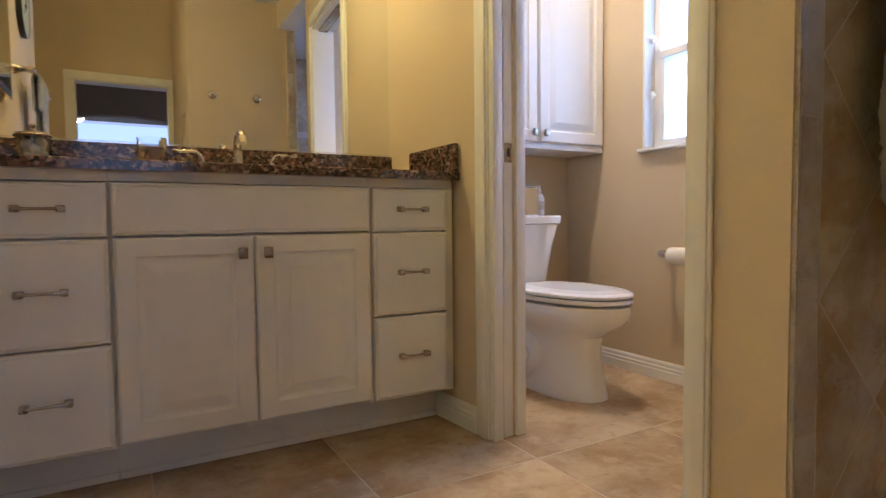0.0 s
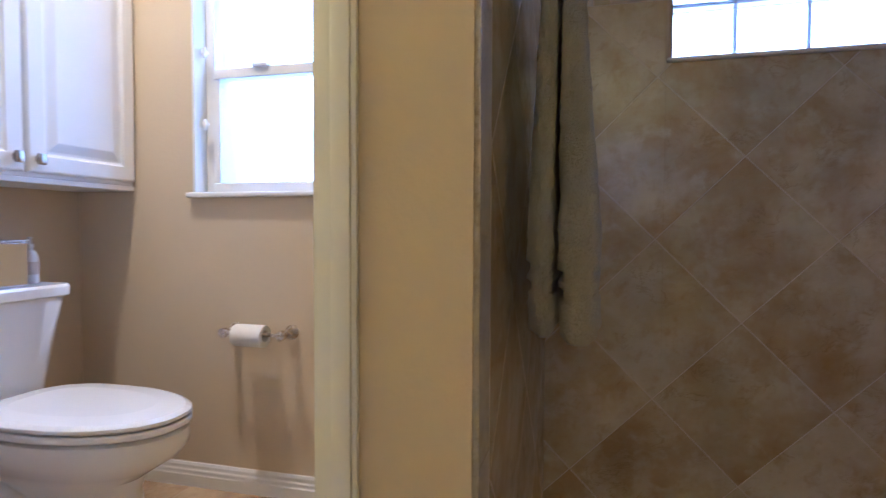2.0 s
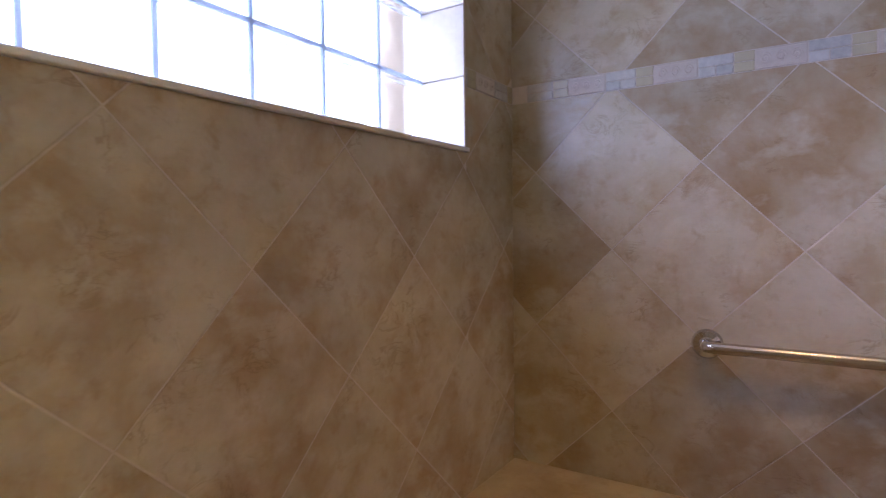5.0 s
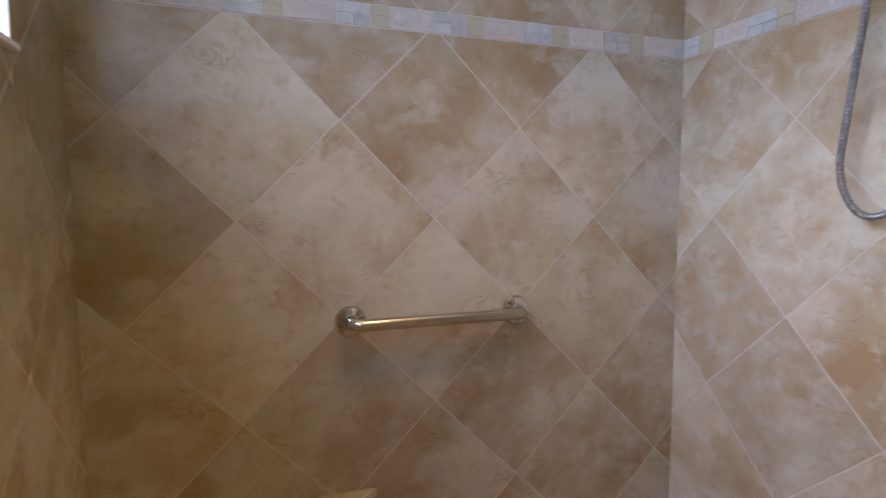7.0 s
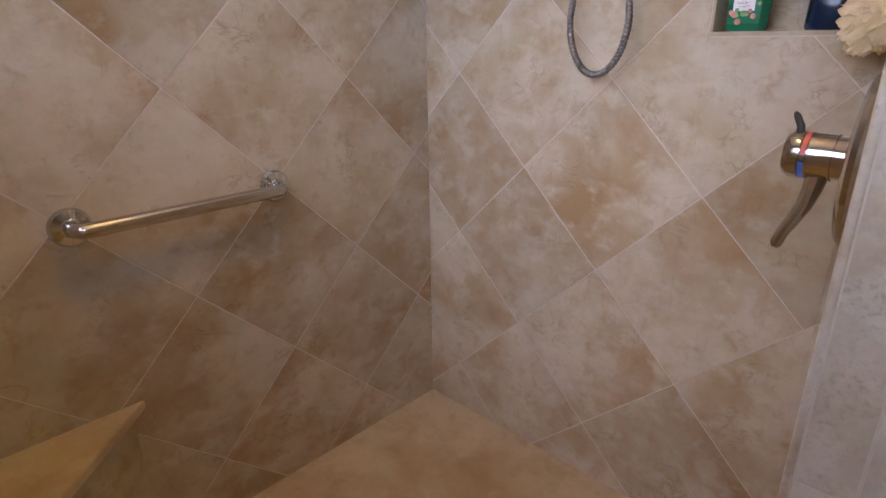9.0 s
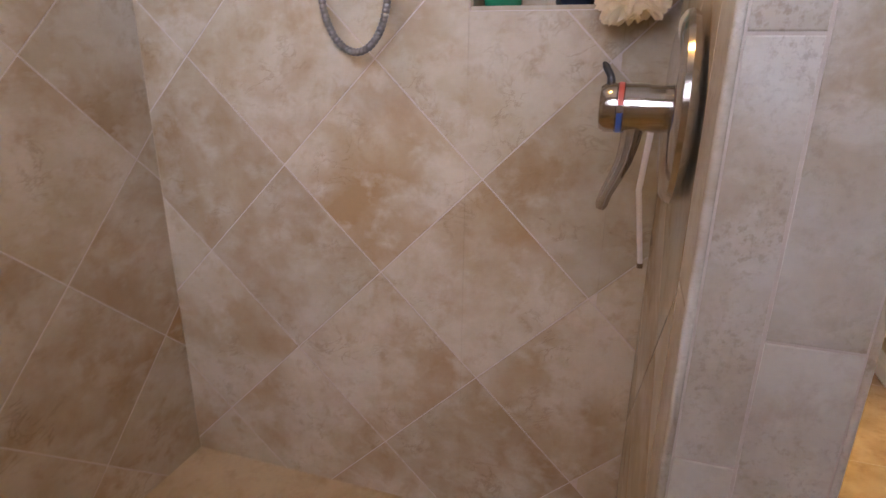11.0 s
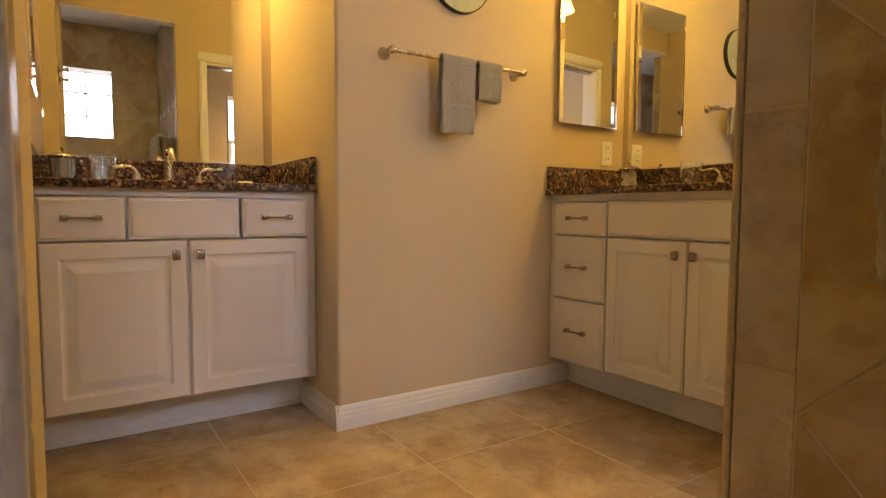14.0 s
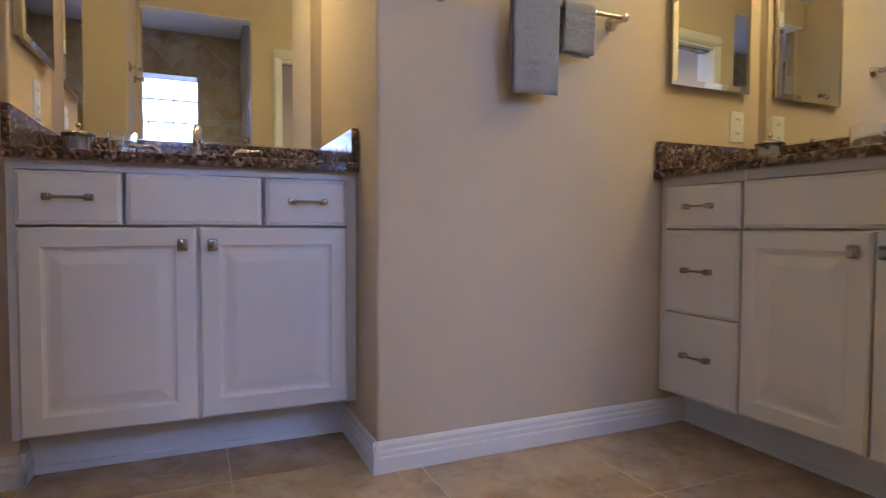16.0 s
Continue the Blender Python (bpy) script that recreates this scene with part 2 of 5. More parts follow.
M["ceramic"] = Nodes("white_ceramic", (0.82, 0.80, 0.76), 0.10, spec=0.6).mat
M["sage"] = terry("sage_towel_cloth", (0.43, 0.40, 0.325))
M["grey_towel"] = terry("blue_grey_towel_cloth", (0.455, 0.45, 0.435))
M["shade"] = glow("warm_glass_shade", (1.0, 0.72, 0.36), 5.0)
M["daylight"] = glow("bright_overcast", (0.86, 0.93, 1.0), 3.0)
M["paper"] = plain("white_paper", (0.80, 0.77, 0.72), 0.95)
M["cotton"] = plain("cotton", (0.85, 0.82, 0.76), 1.0, grain=120, var=0.2)
M["outlet"] = plain("white_plastic", (0.80, 0.78, 0.73), 0.35)
M["black"] = plain("black_plastic", (0.012, 0.012, 0.012), 0.35)
M["clockface"] = plain("sage_clock_face", (0.47, 0.52, 0.40), 0.5, grain=14, var=0.18)
M["green"] = plain("green_bottle_plastic", (0.012, 0.16, 0.075), 0.22, grain=8)
M["teal_solid"] = plain("teal_plastic", (0.02, 0.22, 0.33), 0.2, grain=9)
M["deep_teal"] = plain("deep_teal_label", (0.010, 0.085, 0.20), 0.5, grain=40, var=0.4)
M["navy"] = plain("navy_gel", (0.004, 0.012, 0.03), 0.15)
M["label"] = plain("white_label", (0.8, 0.79, 0.77), 0.4)
M["salmon"] = plain("salmon_print", (0.72, 0.30, 0.22), 0.4, grain=90, var=0.5)
M["leaf"] = plain("leaf_print", (0.16, 0.45, 0.12), 0.4, grain=90, var=0.5)
M["print"] = plain("dark_print", (0.03, 0.04, 0.08), 0.5)
M["lime"] = plain("lime_print", (0.62, 0.66, 0.10), 0.4)
M["red"] = plain("red_mark", (0.42, 0.07, 0.05), 0.4)
M["blue"] = plain("blue_mark", (0.04, 0.10, 0.32), 0.4)
M["loofah"] = net_cloth("cream_mesh_net", (0.98, 0.84, 0.58), (1.0, 0.93, 0.73), 320, 0.6)
M["cord"] = plain("white_cord", (0.82, 0.80, 0.78), 0.7)
M["taupe"] = plain("taupe_wall", (0.58, 0.44, 0.29), 0.8, grain=3)
M["carpet"] = plain("beige_carpet", (0.42, 0.36, 0.28), 1.0, grain=200, var=0.3)

# ---- mesh helpers ----


def origin_of(ob):
    v = Vector((0, 0, 0))
    while ob is not None:
        v += ob.location
        ob = ob.parent
    return v


def part(name, bm, material, parent=None, label="", smooth=True):
    """Links a bmesh (in world metres) as one mesh object under a thing, a part, or at top level."""
    if parent is not None:
        bmesh.ops.translate(bm, vec=-origin_of(parent), verts=bm.verts)
    me = bpy.data.meshes.new(name)
    bm.to_mesh(me)
    bm.free()
    mats = material if isinstance(material, (list, tuple)) else [material]
    for k in mats:
        me.materials.append(M[k])
    total = sum(p.area for p in me.polygons)
    boxy = sum(p.area for p in me.polygons if max(abs(c) for c in p.normal) > 0.9975)
    if smooth and boxy < 0.6 * total:
        for p in me.polygons:
            p.use_smooth = True
        me.set_sharp_from_angle(angle=radians(35))
    ob = new(name, me)
    if parent is not None:
        ob.parent = parent
    if label:
        ob["label"] = label
    return ob


def thing(name, at, label, category, group="", kind=""):
    ob = new(name)
    ob.empty_display_size = 0.05
    ob.location = at
    return tagged(ob, label, category, group, kind)


def quick(name, verts, faces, material, parent=None):
    """An object straight from vertices and faces, for the many small pieces."""
    o = origin_of(parent) if parent is not None else Vector((0, 0, 0))
    me = bpy.data.meshes.new(name)
    me.from_pydata([tuple(Vector(v) - o) for v in verts], [], faces)
    me.materials.append(M[material])
    ob = new(name, me)
    if parent is not None:
        ob.parent = parent
    return ob


def box(x0, y0, z0, x1, y1, z1, bevel=0.0, bm=None, seg=2):
    bm = bm or bmesh.new()
    r = bmesh.ops.create_cube(bm, size=1)
    vs = r["verts"]
    bmesh.ops.scale(bm, vec=(abs(x1 - x0), abs(y1 - y0), abs(z1 - z0)), verts=vs)
    bmesh.ops.translate(bm, vec=((x0 + x1) / 2, (y0 + y1) / 2, (z0 + z1) / 2), verts=vs)
    if bevel:
        es = list({e for v in vs for e in v.link_edges})
        bmesh.ops.bevel(bm, geom=es, offset=bevel, segments=seg, affect="EDGES", profile=0.5, clamp_overlap=True)
    return bm


class Face:
    """A plane on which things are laid out: u across, v up, w out of it."""

    def __init__(self, o, u, w):
        self.o, self.u, self.w, self.v = Vector(o), Vector(u), Vector(w), Vector((0, 0, 1))

    def p(self, u, v, w=0.0):
        return self.o + self.u * u + self.v * v + self.w * w

    def box(self, u0, v0, w0, u1, v1, w1, bevel=0.0, bm=None, seg=2):
        a, b = self.p(u0, v0, w0), self.p(u1, v1, w1)
        return box(min(a.x, b.x), min(a.y, b.y), min(a.z, b.z), max(a.x, b.x), max(a.y, b.y), max(a.z, b.z), bevel, bm, seg)


def ringed(face, u0, v0, u1, v1, rings, base):
    """A panel front from nested rectangles: rings of (inset, height); base is the back plane."""
    bm = bmesh.new()
    loops = []
    for inset, h in [(0.0, base)] + rings:
        loops.append([bm.verts.new(face.p(u, v, h)) for u, v in
                      ((u0 + inset, v0 + inset), (u1 - inset, v0 + inset), (u1 - inset, v1 - inset), (u0 + inset, v1 - inset))])
    for a, b in zip(loops, loops[1:]):
        for k in range(4):
            bm.faces.new((a[k], a[(k + 1) % 4], b[(k + 1) % 4], b[k]))
    bm.faces.new(loops[-1])
    bm.faces.new(list(reversed(loops[0])))
    bmesh.ops.recalc_face_normals(bm, faces=bm.faces)
    return bm


def lathe(profile, at=(0, 0, 0), axis=(0, 0, 1), segs=28, bm=None):
    """Turns (radius, height) pairs about an axis through at."""
    bm = bm or bmesh.new()
    m = Matrix.Translation(at) @ Vector((0, 0, 1)).rotation_difference(Vector(axis)).to_matrix().to_4x4()
    loops = []
    for r, h in profile:
        if r < 1e-6:
            loops.append([bm.verts.new(m @ Vector((0, 0, h)))])
        else:
            loops.append([bm.verts.new(m @ Vector((r * math.cos(a), r * math.sin(a), h))) for a in
                          (2 * math.pi * k / segs for k in range(segs))])
    made = []
    for a, b in zip(loops, loops[1:]):
        for k in range(segs):
            q = (k + 1) % segs
            if len(a) == 1 and len(b) > 1:
                made.append(bm.faces.new((a[0], b[k], b[q])))
            elif len(b) == 1 and len(a) > 1:
                made.append(bm.faces.new((a[k], a[q], b[0])))
            elif len(a) > 1:
                made.append(bm.faces.new((a[k], a[q], b[q], b[k])))
    bmesh.ops.recalc_face_normals(bm, faces=made)
    return bm


def tube(points, radius, segs=12, bm=None, cap=True):
    """A round bar along points; radius is a number or one for each point."""
    bm = bm or bmesh.new()
    pts = [Vector(p) for p in points]
    rs = radius if isinstance(radius, (list, tuple)) else [radius] * len(pts)
    side = None
    loops = []
    for k, p in enumerate(pts):
        d = (pts[min(k + 1, len(pts) - 1)] - pts[max(k - 1, 0)]).normalized()
        if side is None:
            side = d.orthogonal().normalized()
        side = (side - d * side.dot(d)).normalized()
        other = d.cross(side)
        loops.append([bm.verts.new(p + (side * math.cos(a) + other * math.sin(a)) * rs[k]) for a in
                      (2 * math.pi * q / segs for q in range(segs))])
    made = []
    for a, b in zip(loops, loops[1:]):
        for k in range(segs):
            q = (k + 1) % segs
            made.append(bm.faces.new((a[k], a[q], b[q], b[k])))
    if cap:
        made.append(bm.faces.new(loops[0]))
        made.append(bm.faces.new(loops[-1]))
    bmesh.ops.recalc_face_normals(bm, faces=made)
    return bm


def bend(points, radius, steps=6):
    """Rounds the corners of a line of points."""
    pts = [Vector(p) for p in points]
    out = [pts[0]]
    for a, b, c in zip(pts, pts[1:], pts[2:]):
        d0, d1 = (a - b).normalized(), (c - b).normalized()
        r = min(radius, (a - b).length * 0.49, (c - b).length * 0.49)
        for k in range(steps + 1):
            s = k / steps
            out.append((b + d0 * r) * (1 - s) ** 2 + b * 2 * s * (1 - s) + (b + d1 * r) * s ** 2)
    out.append(pts[-1])
    return out


def loft(loops, bm=None, cap=True):
    """Skins closed loops of points, all of one length."""
    bm = bm or bmesh.new()
    vs = [[bm.verts.new(p) for p in lp] for lp in loops]
    n = len(vs[0])
    made = []
    for a, b in zip(vs, vs[1:]):
        for k in range(n):
            q = (k + 1) % n
            made.append(bm.faces.new((a[k], a[q], b[q], b[k])))
    if cap:
        made.append(bm.faces.new(vs[0]))
        made.append(bm.faces.new(vs[-1]))
    bmesh.ops.recalc_face_normals(bm, faces=made)
    return bm


def egg(cx, cy, rx, front, back, z, n=36):
    """A loop of a toilet's plan: blunt behind, round in front (towards -y)."""
    out = []
    for k in range(n):
        a = 2 * math.pi * k / n
        s, c = math.sin(a), math.cos(a)
        ry = front if s < 0 else back
        p = 1.0 if s < 0 else 0.72
        out.append((cx + rx * (abs(c) ** (0.9 if s < 0 else 0.6)) * (1 if c >= 0 else -1), cy + ry * (abs(s) ** p) * (1 if s >= 0 else -1), z))
    return out

# ---- structure ----
XJ, YN, ZC, ZS = -0.515, 2.73, 2.74, 2.42      # towel wall, vanity wall, ceilings
XE, YS, XS, YP = 2.057, -0.957, 0.448, 1.142   # tiled faces of the shower: east, south, west, north
SKEW = Matrix.Translation((0.872, 2.24, 0)) @ pose(0, 0, 0, 0, 0, 4.5) @ Matrix.Translation((-0.872, -2.24, 0))


def skewed(bm):
    bm.transform(SKEW)
    return bm


def structure(name, bm, material, label, category, smooth=False):
    return tagged(part(name, bm, material, None, "", smooth), label, category, "", "structure")


def holed(axis, a0, a1, b0, b1, z0, z1, holes):
    """A wall along an axis ('x' or 'y') from b0 to b1, between a0 and a1 through its thickness, with openings (b0, b1, z0, z1)."""
    bm = bmesh.new()

    def put(p0, p1, q0, q1):
        if p1 - p0 > 1e-4 and q1 - q0 > 1e-4:
            if axis == "x":
                box(p0, a0, q0, p1, a1, q1, 0, bm)
            else:
                box(a0, p0, q0, a1, p1, q1, 0, bm)
    at = b0
    for h0, h1, hz0, hz1 in sorted(holes):
        put(at, h0, z0, z1)
        put(h0, h1, z0, hz0)
        put(h0, h1, hz1, z1)
        at = h1
    put(at, b1, z0, z1)
    return bm


WALL = "tan painted drywall with a light orange-peel texture"
wall_north = structure("wall_north", box(XJ, YN, 0, 0.885, YN + 0.12, ZC), "wall", WALL + " behind the long vanity", "wall")
wall_towel = structure("wall_towel", box(-1.42, 1.22, 0, XJ, YN + 0.12, ZC, 0.012, None, 3), "wall", WALL + " with rounded corner", "wall", True)
wall_alcove = structure("wall_alcove", box(-1.42, 0.32, 0, -1.27, 1.22, ZC), "wall", WALL + " behind the small vanity", "wall")
wall_corner = structure("wall_corner", box(-1.42, -0.92, 0, -0.80, 0.32, ZC, 0.01, None, 3), "wall", WALL + " beside the small vanity", "wall", True)
wall_south = structure("wall_south", holed("x", -0.92, -0.80, -0.80, 0.305, 0, ZC, [(-0.452, 0.272, 0, 1.96)]), "wall", WALL + " with the bedroom doorway", "wall")
wall_pocket = structure("wall_pocket", skewed(holed("y", 0.872, 0.995, 1.146, YN + 0.1, 0, ZC, [(1.362, 2.045, 0, 1.96)])), "wall", WALL + " with the toilet room doorway", "wall")
wall_toilet_north = structure("wall_toilet_north", box(0.96, 2.86, 0, 1.945, 2.98, ZC), "wall", WALL + " behind the toilet", "wall")
wall_toilet_east = structure("wall_toilet_east", holed("y", 1.945, 2.115, 1.265, 2.98, 0, ZC, [(1.73, 2.35, 1.055, 1.93)]), "wall", WALL + " with a window recess", "wall")
wall_partition = structure("wall_partition", box(0.973, YP + 0.008, 0, 2.23, 1.262, ZC), "wall", "drywall partition between toilet room and shower", "wall")
wall_east = structure("wall_east", holed("y", XE + 0.008, 2.30, -1.1, YP + 0.008, 0, ZC, [(-0.65, 0.782, 1.441, 2.042)]), "grout", "tiled outer shower wall with glass block window", "wall")
wall_shower_south = structure("wall_shower_south", box(0.305, -1.1, 0, XE + 0.008, YS - 0.008, ZC), "grout", "tiled shower wall with a grab bar", "wall")
wall_shower_west = structure("wall_shower_west", holed("y", 0.305, XS - 0.008, YS - 0.008, 0.27, 0, ZC, [(-0.125, 0.166, 1.242, 1.590)]), "wall", "shower wall with a tiled niche", "wall")
wall_stub = structure("wall_stub", box(1.022, 0.385, 0, 1.084, 0.409, ZS, 0, box(0.305, 0.27, 0, 1.084, 0.389, ZC)), "wall", "short wall that ends the shower, tan paint outside", "wall")
header = structure("header", box(0.955, 0.409, 2.24, 1.08, YP + 0.008, ZC), "wall", "tan header over the shower opening", "wall")
part("soffit", box(0.957, 0.411, 2.234, 1.078, YP + 0.006, 2.239), "ceiling", header, "white painted soffit")
ceiling = structure("ceiling", box(-1.42, -1.1, ZC, 2.30, 2.98, ZC + 0.1), "ceiling", "plain white painted ceiling", "ceiling")
shower_ceiling = structure("ceiling_shower", box(0.42, -1.0, ZS, 2.1, YP + 0.008, ZS + 0.05), "ceiling", "white painted shower ceiling", "ceiling")
floor = structure("floor", box(-1.42, -0.92, -0.12, 2.23, 2.98, -0.002), "grout", "grout bed under the beige stone-look floor tiles", "floor")
shower_floor = structure("floor_shower", box(XS - 0.008, YS - 0.008, -0.02, XE + 0.008, 0.274, 0.0), "shower_floor", "gold-beige stone shower floor", "floor")

# bright overcast distance outside the two windows
structure("backdrop", box(4.2, -7, -1.5, 4.25, 9, 6.5), "daylight", "plain bright daylight outside the windows", "backdrop")

# bedroom seen through the doorway by way of the mirror
structure("bedroom_floor", box(-3.2, -5.8, -0.12, 2.6, -0.92, -0.004), "carpet", "beige carpet in the bedroom", "floor")
structure("bedroom_ceiling", box(-3.2, -5.8, 2.74, 2.6, -0.92, 2.84), "ceiling", "white bedroom ceiling", "ceiling")
structure("bedroom_wall_west", box(-3.3, -5.8, 0, -3.2, -0.92, 2.74), "wall", "tan bedroom wall", "wall")
structure("bedroom_wall_east", box(2.6, -5.8, 0, 2.7, -0.92, 2.74), "wall", "tan bedroom wall", "wall")


def arch_wall():
    """A wall with a wide arched opening."""
    bm = bmesh.new()
    x0, x1, y0, y1 = -0.92, 0.80, -3.22, -3.08
    n = 24
    for y in (y0, y1):
        prev = None
        for k in range(n + 1):
            x = x0 + (x1 - x0) * k / n
            s = (x - (x0 + x1) / 2) / ((x1 - x0) / 2)
            z = 1.80 + 0.26 * math.sqrt(max(0.0, 1 - s * s))
            cur = (bm.verts.new((x, y, z)), bm.verts.new((x, y, 2.74)))
            if prev:
                bm.faces.new((prev[0], cur[0], cur[1], prev[1]))
            prev = cur
    bm.verts.ensure_lookup_table()
    half = 2 * (n + 1)
    for k in range(n):
        a, b = bm.verts[2 * k], bm.verts[2 * k + 2]
        c, d = bm.verts[2 * k + half], bm.verts[2 * k + 2 + half]
        bm.faces.new((a, c, d, b))
    box(-3.2, y0, 0, x0, y1, 2.74, 0, bm)
    box(x1, y0, 0, 2.6, y1, 2.74, 0, bm)
    bmesh.ops.recalc_face_normals(bm, faces=bm.faces)
    return bm


structure("bedroom_arch", arch_wall(), "taupe", "taupe bedroom wall with a wide arched opening", "wall")
structure("bedroom_wall_south", holed("x", -5.8, -5.7, -3.2, 2.6, 0, 2.74, [(-0.9, 0.9, 0.85, 2.35)]), "ceiling", "white far bedroom wall with a window", "wall")


def profile_run(name, p0, p1, outward, height, depth, label, parent=None, category="baseboard", shift=None):
    """A moulded baseboard from p0 to p1 on the floor, standing out from the wall."""
    p0, p1, o = Vector((*p0, 0)), Vector((*p1, 0)), Vector((*outward, 0)).normalized()
    pro = [(0, 0), (depth, 0), (depth, height * 0.55), (depth * 0.8, height * 0.6), (depth * 0.8, height * 0.72), (depth * 0.55, height * 0.78),
           (depth * 0.55, height * 0.9), (depth * 0.25, height), (0, height)]
    bm = bmesh.new()
    loops = [[bm.verts.new(p + o * d + Vector((0, 0, h))) for d, h in pro] for p in (p0, p1)]
    n = len(pro)
    for k in range(n):
        bm.faces.new((loops[0][k], loops[0][(k + 1) % n], loops[1][(k + 1) % n], loops[1][k]))
    bm.faces.new(loops[0])
    bm.faces.new(loops[1])
    bmesh.ops.recalc_face_normals(bm, faces=bm.faces)
    if shift is not None:
        bm.transform(shift)
    return tagged(part(name, bm, "trim", None, "", False), label, category, "baseboards", "structure")


BB = "white moulded baseboard along a tan wall"
profile_run("baseboard", (XJ, 1.205), (XJ, 2.385), (1, 0), 0.10, 0.016, BB)
profile_run("baseboard", (-0.93, 1.22), (XJ + 0.016, 1.22), (0, -1), 0.10, 0.016, BB)
profile_run("baseboard", (-0.80, -0.80), (-0.80, 0.336), (1, 0), 0.10, 0.016, BB)
profile_run("baseboard", (-0.93, 0.32), (-0.784, 0.32), (0, 1), 0.10, 0.016, BB)
profile_run("baseboard", (0.872, 2.125), (0.872, 2.385), (-1, 0), 0.10, 0.016, BB, shift=SKEW)
profile_run("baseboard", (0.872, 1.150), (0.872, 1.300), (-1, 0), 0.10, 0.016, BB, shift=SKEW)
profile_run("baseboard", (1.945, 1.27), (1.945, 2.86), (-1, 0), 0.095, 0.016, BB)
profile_run("baseboard", (1.0, 2.86), (1.929, 2.86), (0, -1), 0.095, 0.016, BB)
profile_run("baseboard", (0.305, 0.389), (1.021, 0.389), (0, 1), 0.10, 0.016, BB)
profile_run("baseboard", (0.305, -0.80), (0.305, 0.405), (-1, 0), 0.10, 0.016, BB)

# ---- doorways ----


def casing_piece(x, y0, y1, z0, z1, vertical):
    """Stepped casing on a wall that faces -x."""
    bm = box(x - 0.012, y0, z0, x, y1, z1, 0.003)
    if vertical:
        box(x - 0.019, y0 + (y1 - y0) * 0.12, z0, x - 0.010, y1 - (y1 - y0) * 0.38, z1, 0.004, bm)
    else:
        box(x - 0.019, y0, z0 + (z1 - z0) * 0.12, x - 0.010, y1, z1 - (z1 - z0) * 0.38, 0.004, bm)
    return bm


door_trim = thing("door_frame_toilet", (0.872, 1.7, 0), "white painted casing of the pocket door", "door frame", kind="structure")
part("casing", skewed(casing_piece(0.8715, 2.055, 2.125, 0, 1.97, True)), "trim", door_trim)
part("casing", skewed(casing_piece(0.8715, 1.300, 1.357, 0, 1.97, True)), "trim", door_trim)
part("casing", skewed(casing_piece(0.8715, 1.300, 2.125, 1.97, 2.04, False)), "trim", door_trim)
part("jamb", skewed(box(0.865, 2.032, 0, 0.903, 2.058, 1.96, 0.003)), "trim", door_trim)
part("jamb", skewed(box(0.963, 2.032, 0, 1.002, 2.058, 1.96, 0.003)), "trim", door_trim)
part("jamb", skewed(box(0.865, 1.350, 0, 1.002, 1.364, 1.96, 0.003)), "trim", door_trim)
part("head_jamb", skewed(box(0.865, 1.364, 1.948, 1.002, 2.032, 1.962, 0.003)), "trim", door_trim)
pocket_door = thing("pocket_door", (0.933, 2.3, 0), "white pocket door slid open into the wall", "door", kind="structure")
part("leaf", skewed(box(0.915, 2.042, 0.012, 0.951, 2.74, 1.945, 0.002)), "trim", pocket_door)
part("track", skewed(box(0.905, 1.364, 1.938, 0.960, 2.032, 1.948, 0.001)), "bronze", door_trim, "dark metal door track")
part("latch_plate", skewed(box(0.918, 2.0395, 0.925, 0.948, 2.043, 0.988, 0.001)), "bronze", pocket_door, "pewter latch plate")
part("latch", skewed(box(0.929, 2.037, 0.943, 0.938, 2.040, 0.970, 0.001)), "black", pocket_door)

bed_trim = thing("door_frame_bedroom", (-0.16, -0.8, 0), "white painted casing of the bedroom doorway", "door frame", kind="structure")
for a, b in ((-0.522, -0.452), (0.272, 0.3035)):
    part("casing", box(a, -0.80, 0, b, -0.78, 2.03, 0.004), "trim", bed_trim)
part("casing", box(-0.522, -0.80, 1.96, 0.3035, -0.778, 2.03, 0.004), "trim", bed_trim)
part("jamb", box(-0.452, -0.92, 0, -0.439, -0.79, 1.96, 0.002), "trim", bed_trim)
part("jamb", box(0.259, -0.92, 0, 0.272, -0.79, 1.96, 0.002), "trim", bed_trim)
part("head_jamb", box(-0.439, -0.92, 1.947, 0.259, -0.79, 1.96, 0.002), "trim", bed_trim)

# ---- windows ----
window_shower = thing("window_shower", (2.13, 0.07, 1.441), "glass block window of three rows, bright daylight behind", "window", kind="structure")
BW, BH = 1.432 / 7, 0.2035
for i in range(7):
    for j in range(3):
        y, z = -0.650 + BW * i, 1.441 + BH * j
        ob = part("glass_block", box(2.200, y + 0.002, z + 0.002, 2.280, y + BW - 0.002, z + BH - 0.002, 0.008, None, 2), "block", window_shower)
        ob.visible_shadow = False
bm = bmesh.new()
for i in range(8):
    y = -0.650 + BW * i
    box(2.1950, max(y - 0.0050, -0.650), 1.441, 2.205, min(y + 0.0050, 0.782), 2.042, 0, bm)
part("mortar", bm, "mortar", window_shower, "mortar joints paled for the window bloom", False)
bm = bmesh.new()
for j in range(4):
    z = 1.441 + BH * j
    box(2.1953, -0.650, max(z - 0.0050, 1.441), 2.2048, 0.782, min(z + 0.0050, 2.042), 0, bm)
part("mortar", bm, "mortar", window_shower, "mortar joints paled for the window bloom", False)
for y0, y1 in ((-0.650, -0.644), (0.776, 0.782)):
    for k in range(3):
        part("reveal_tile", box(2.052, y0, 1.443 + 0.2 * k, 2.199, y1, 1.639 + 0.2 * k, 0.002), "relief", window_shower)
part("window_sill", box(2.044, -0.660, 1.431, 2.199, 0.792, 1.443, 0.003), "trim", window_shower, "white sill strip")
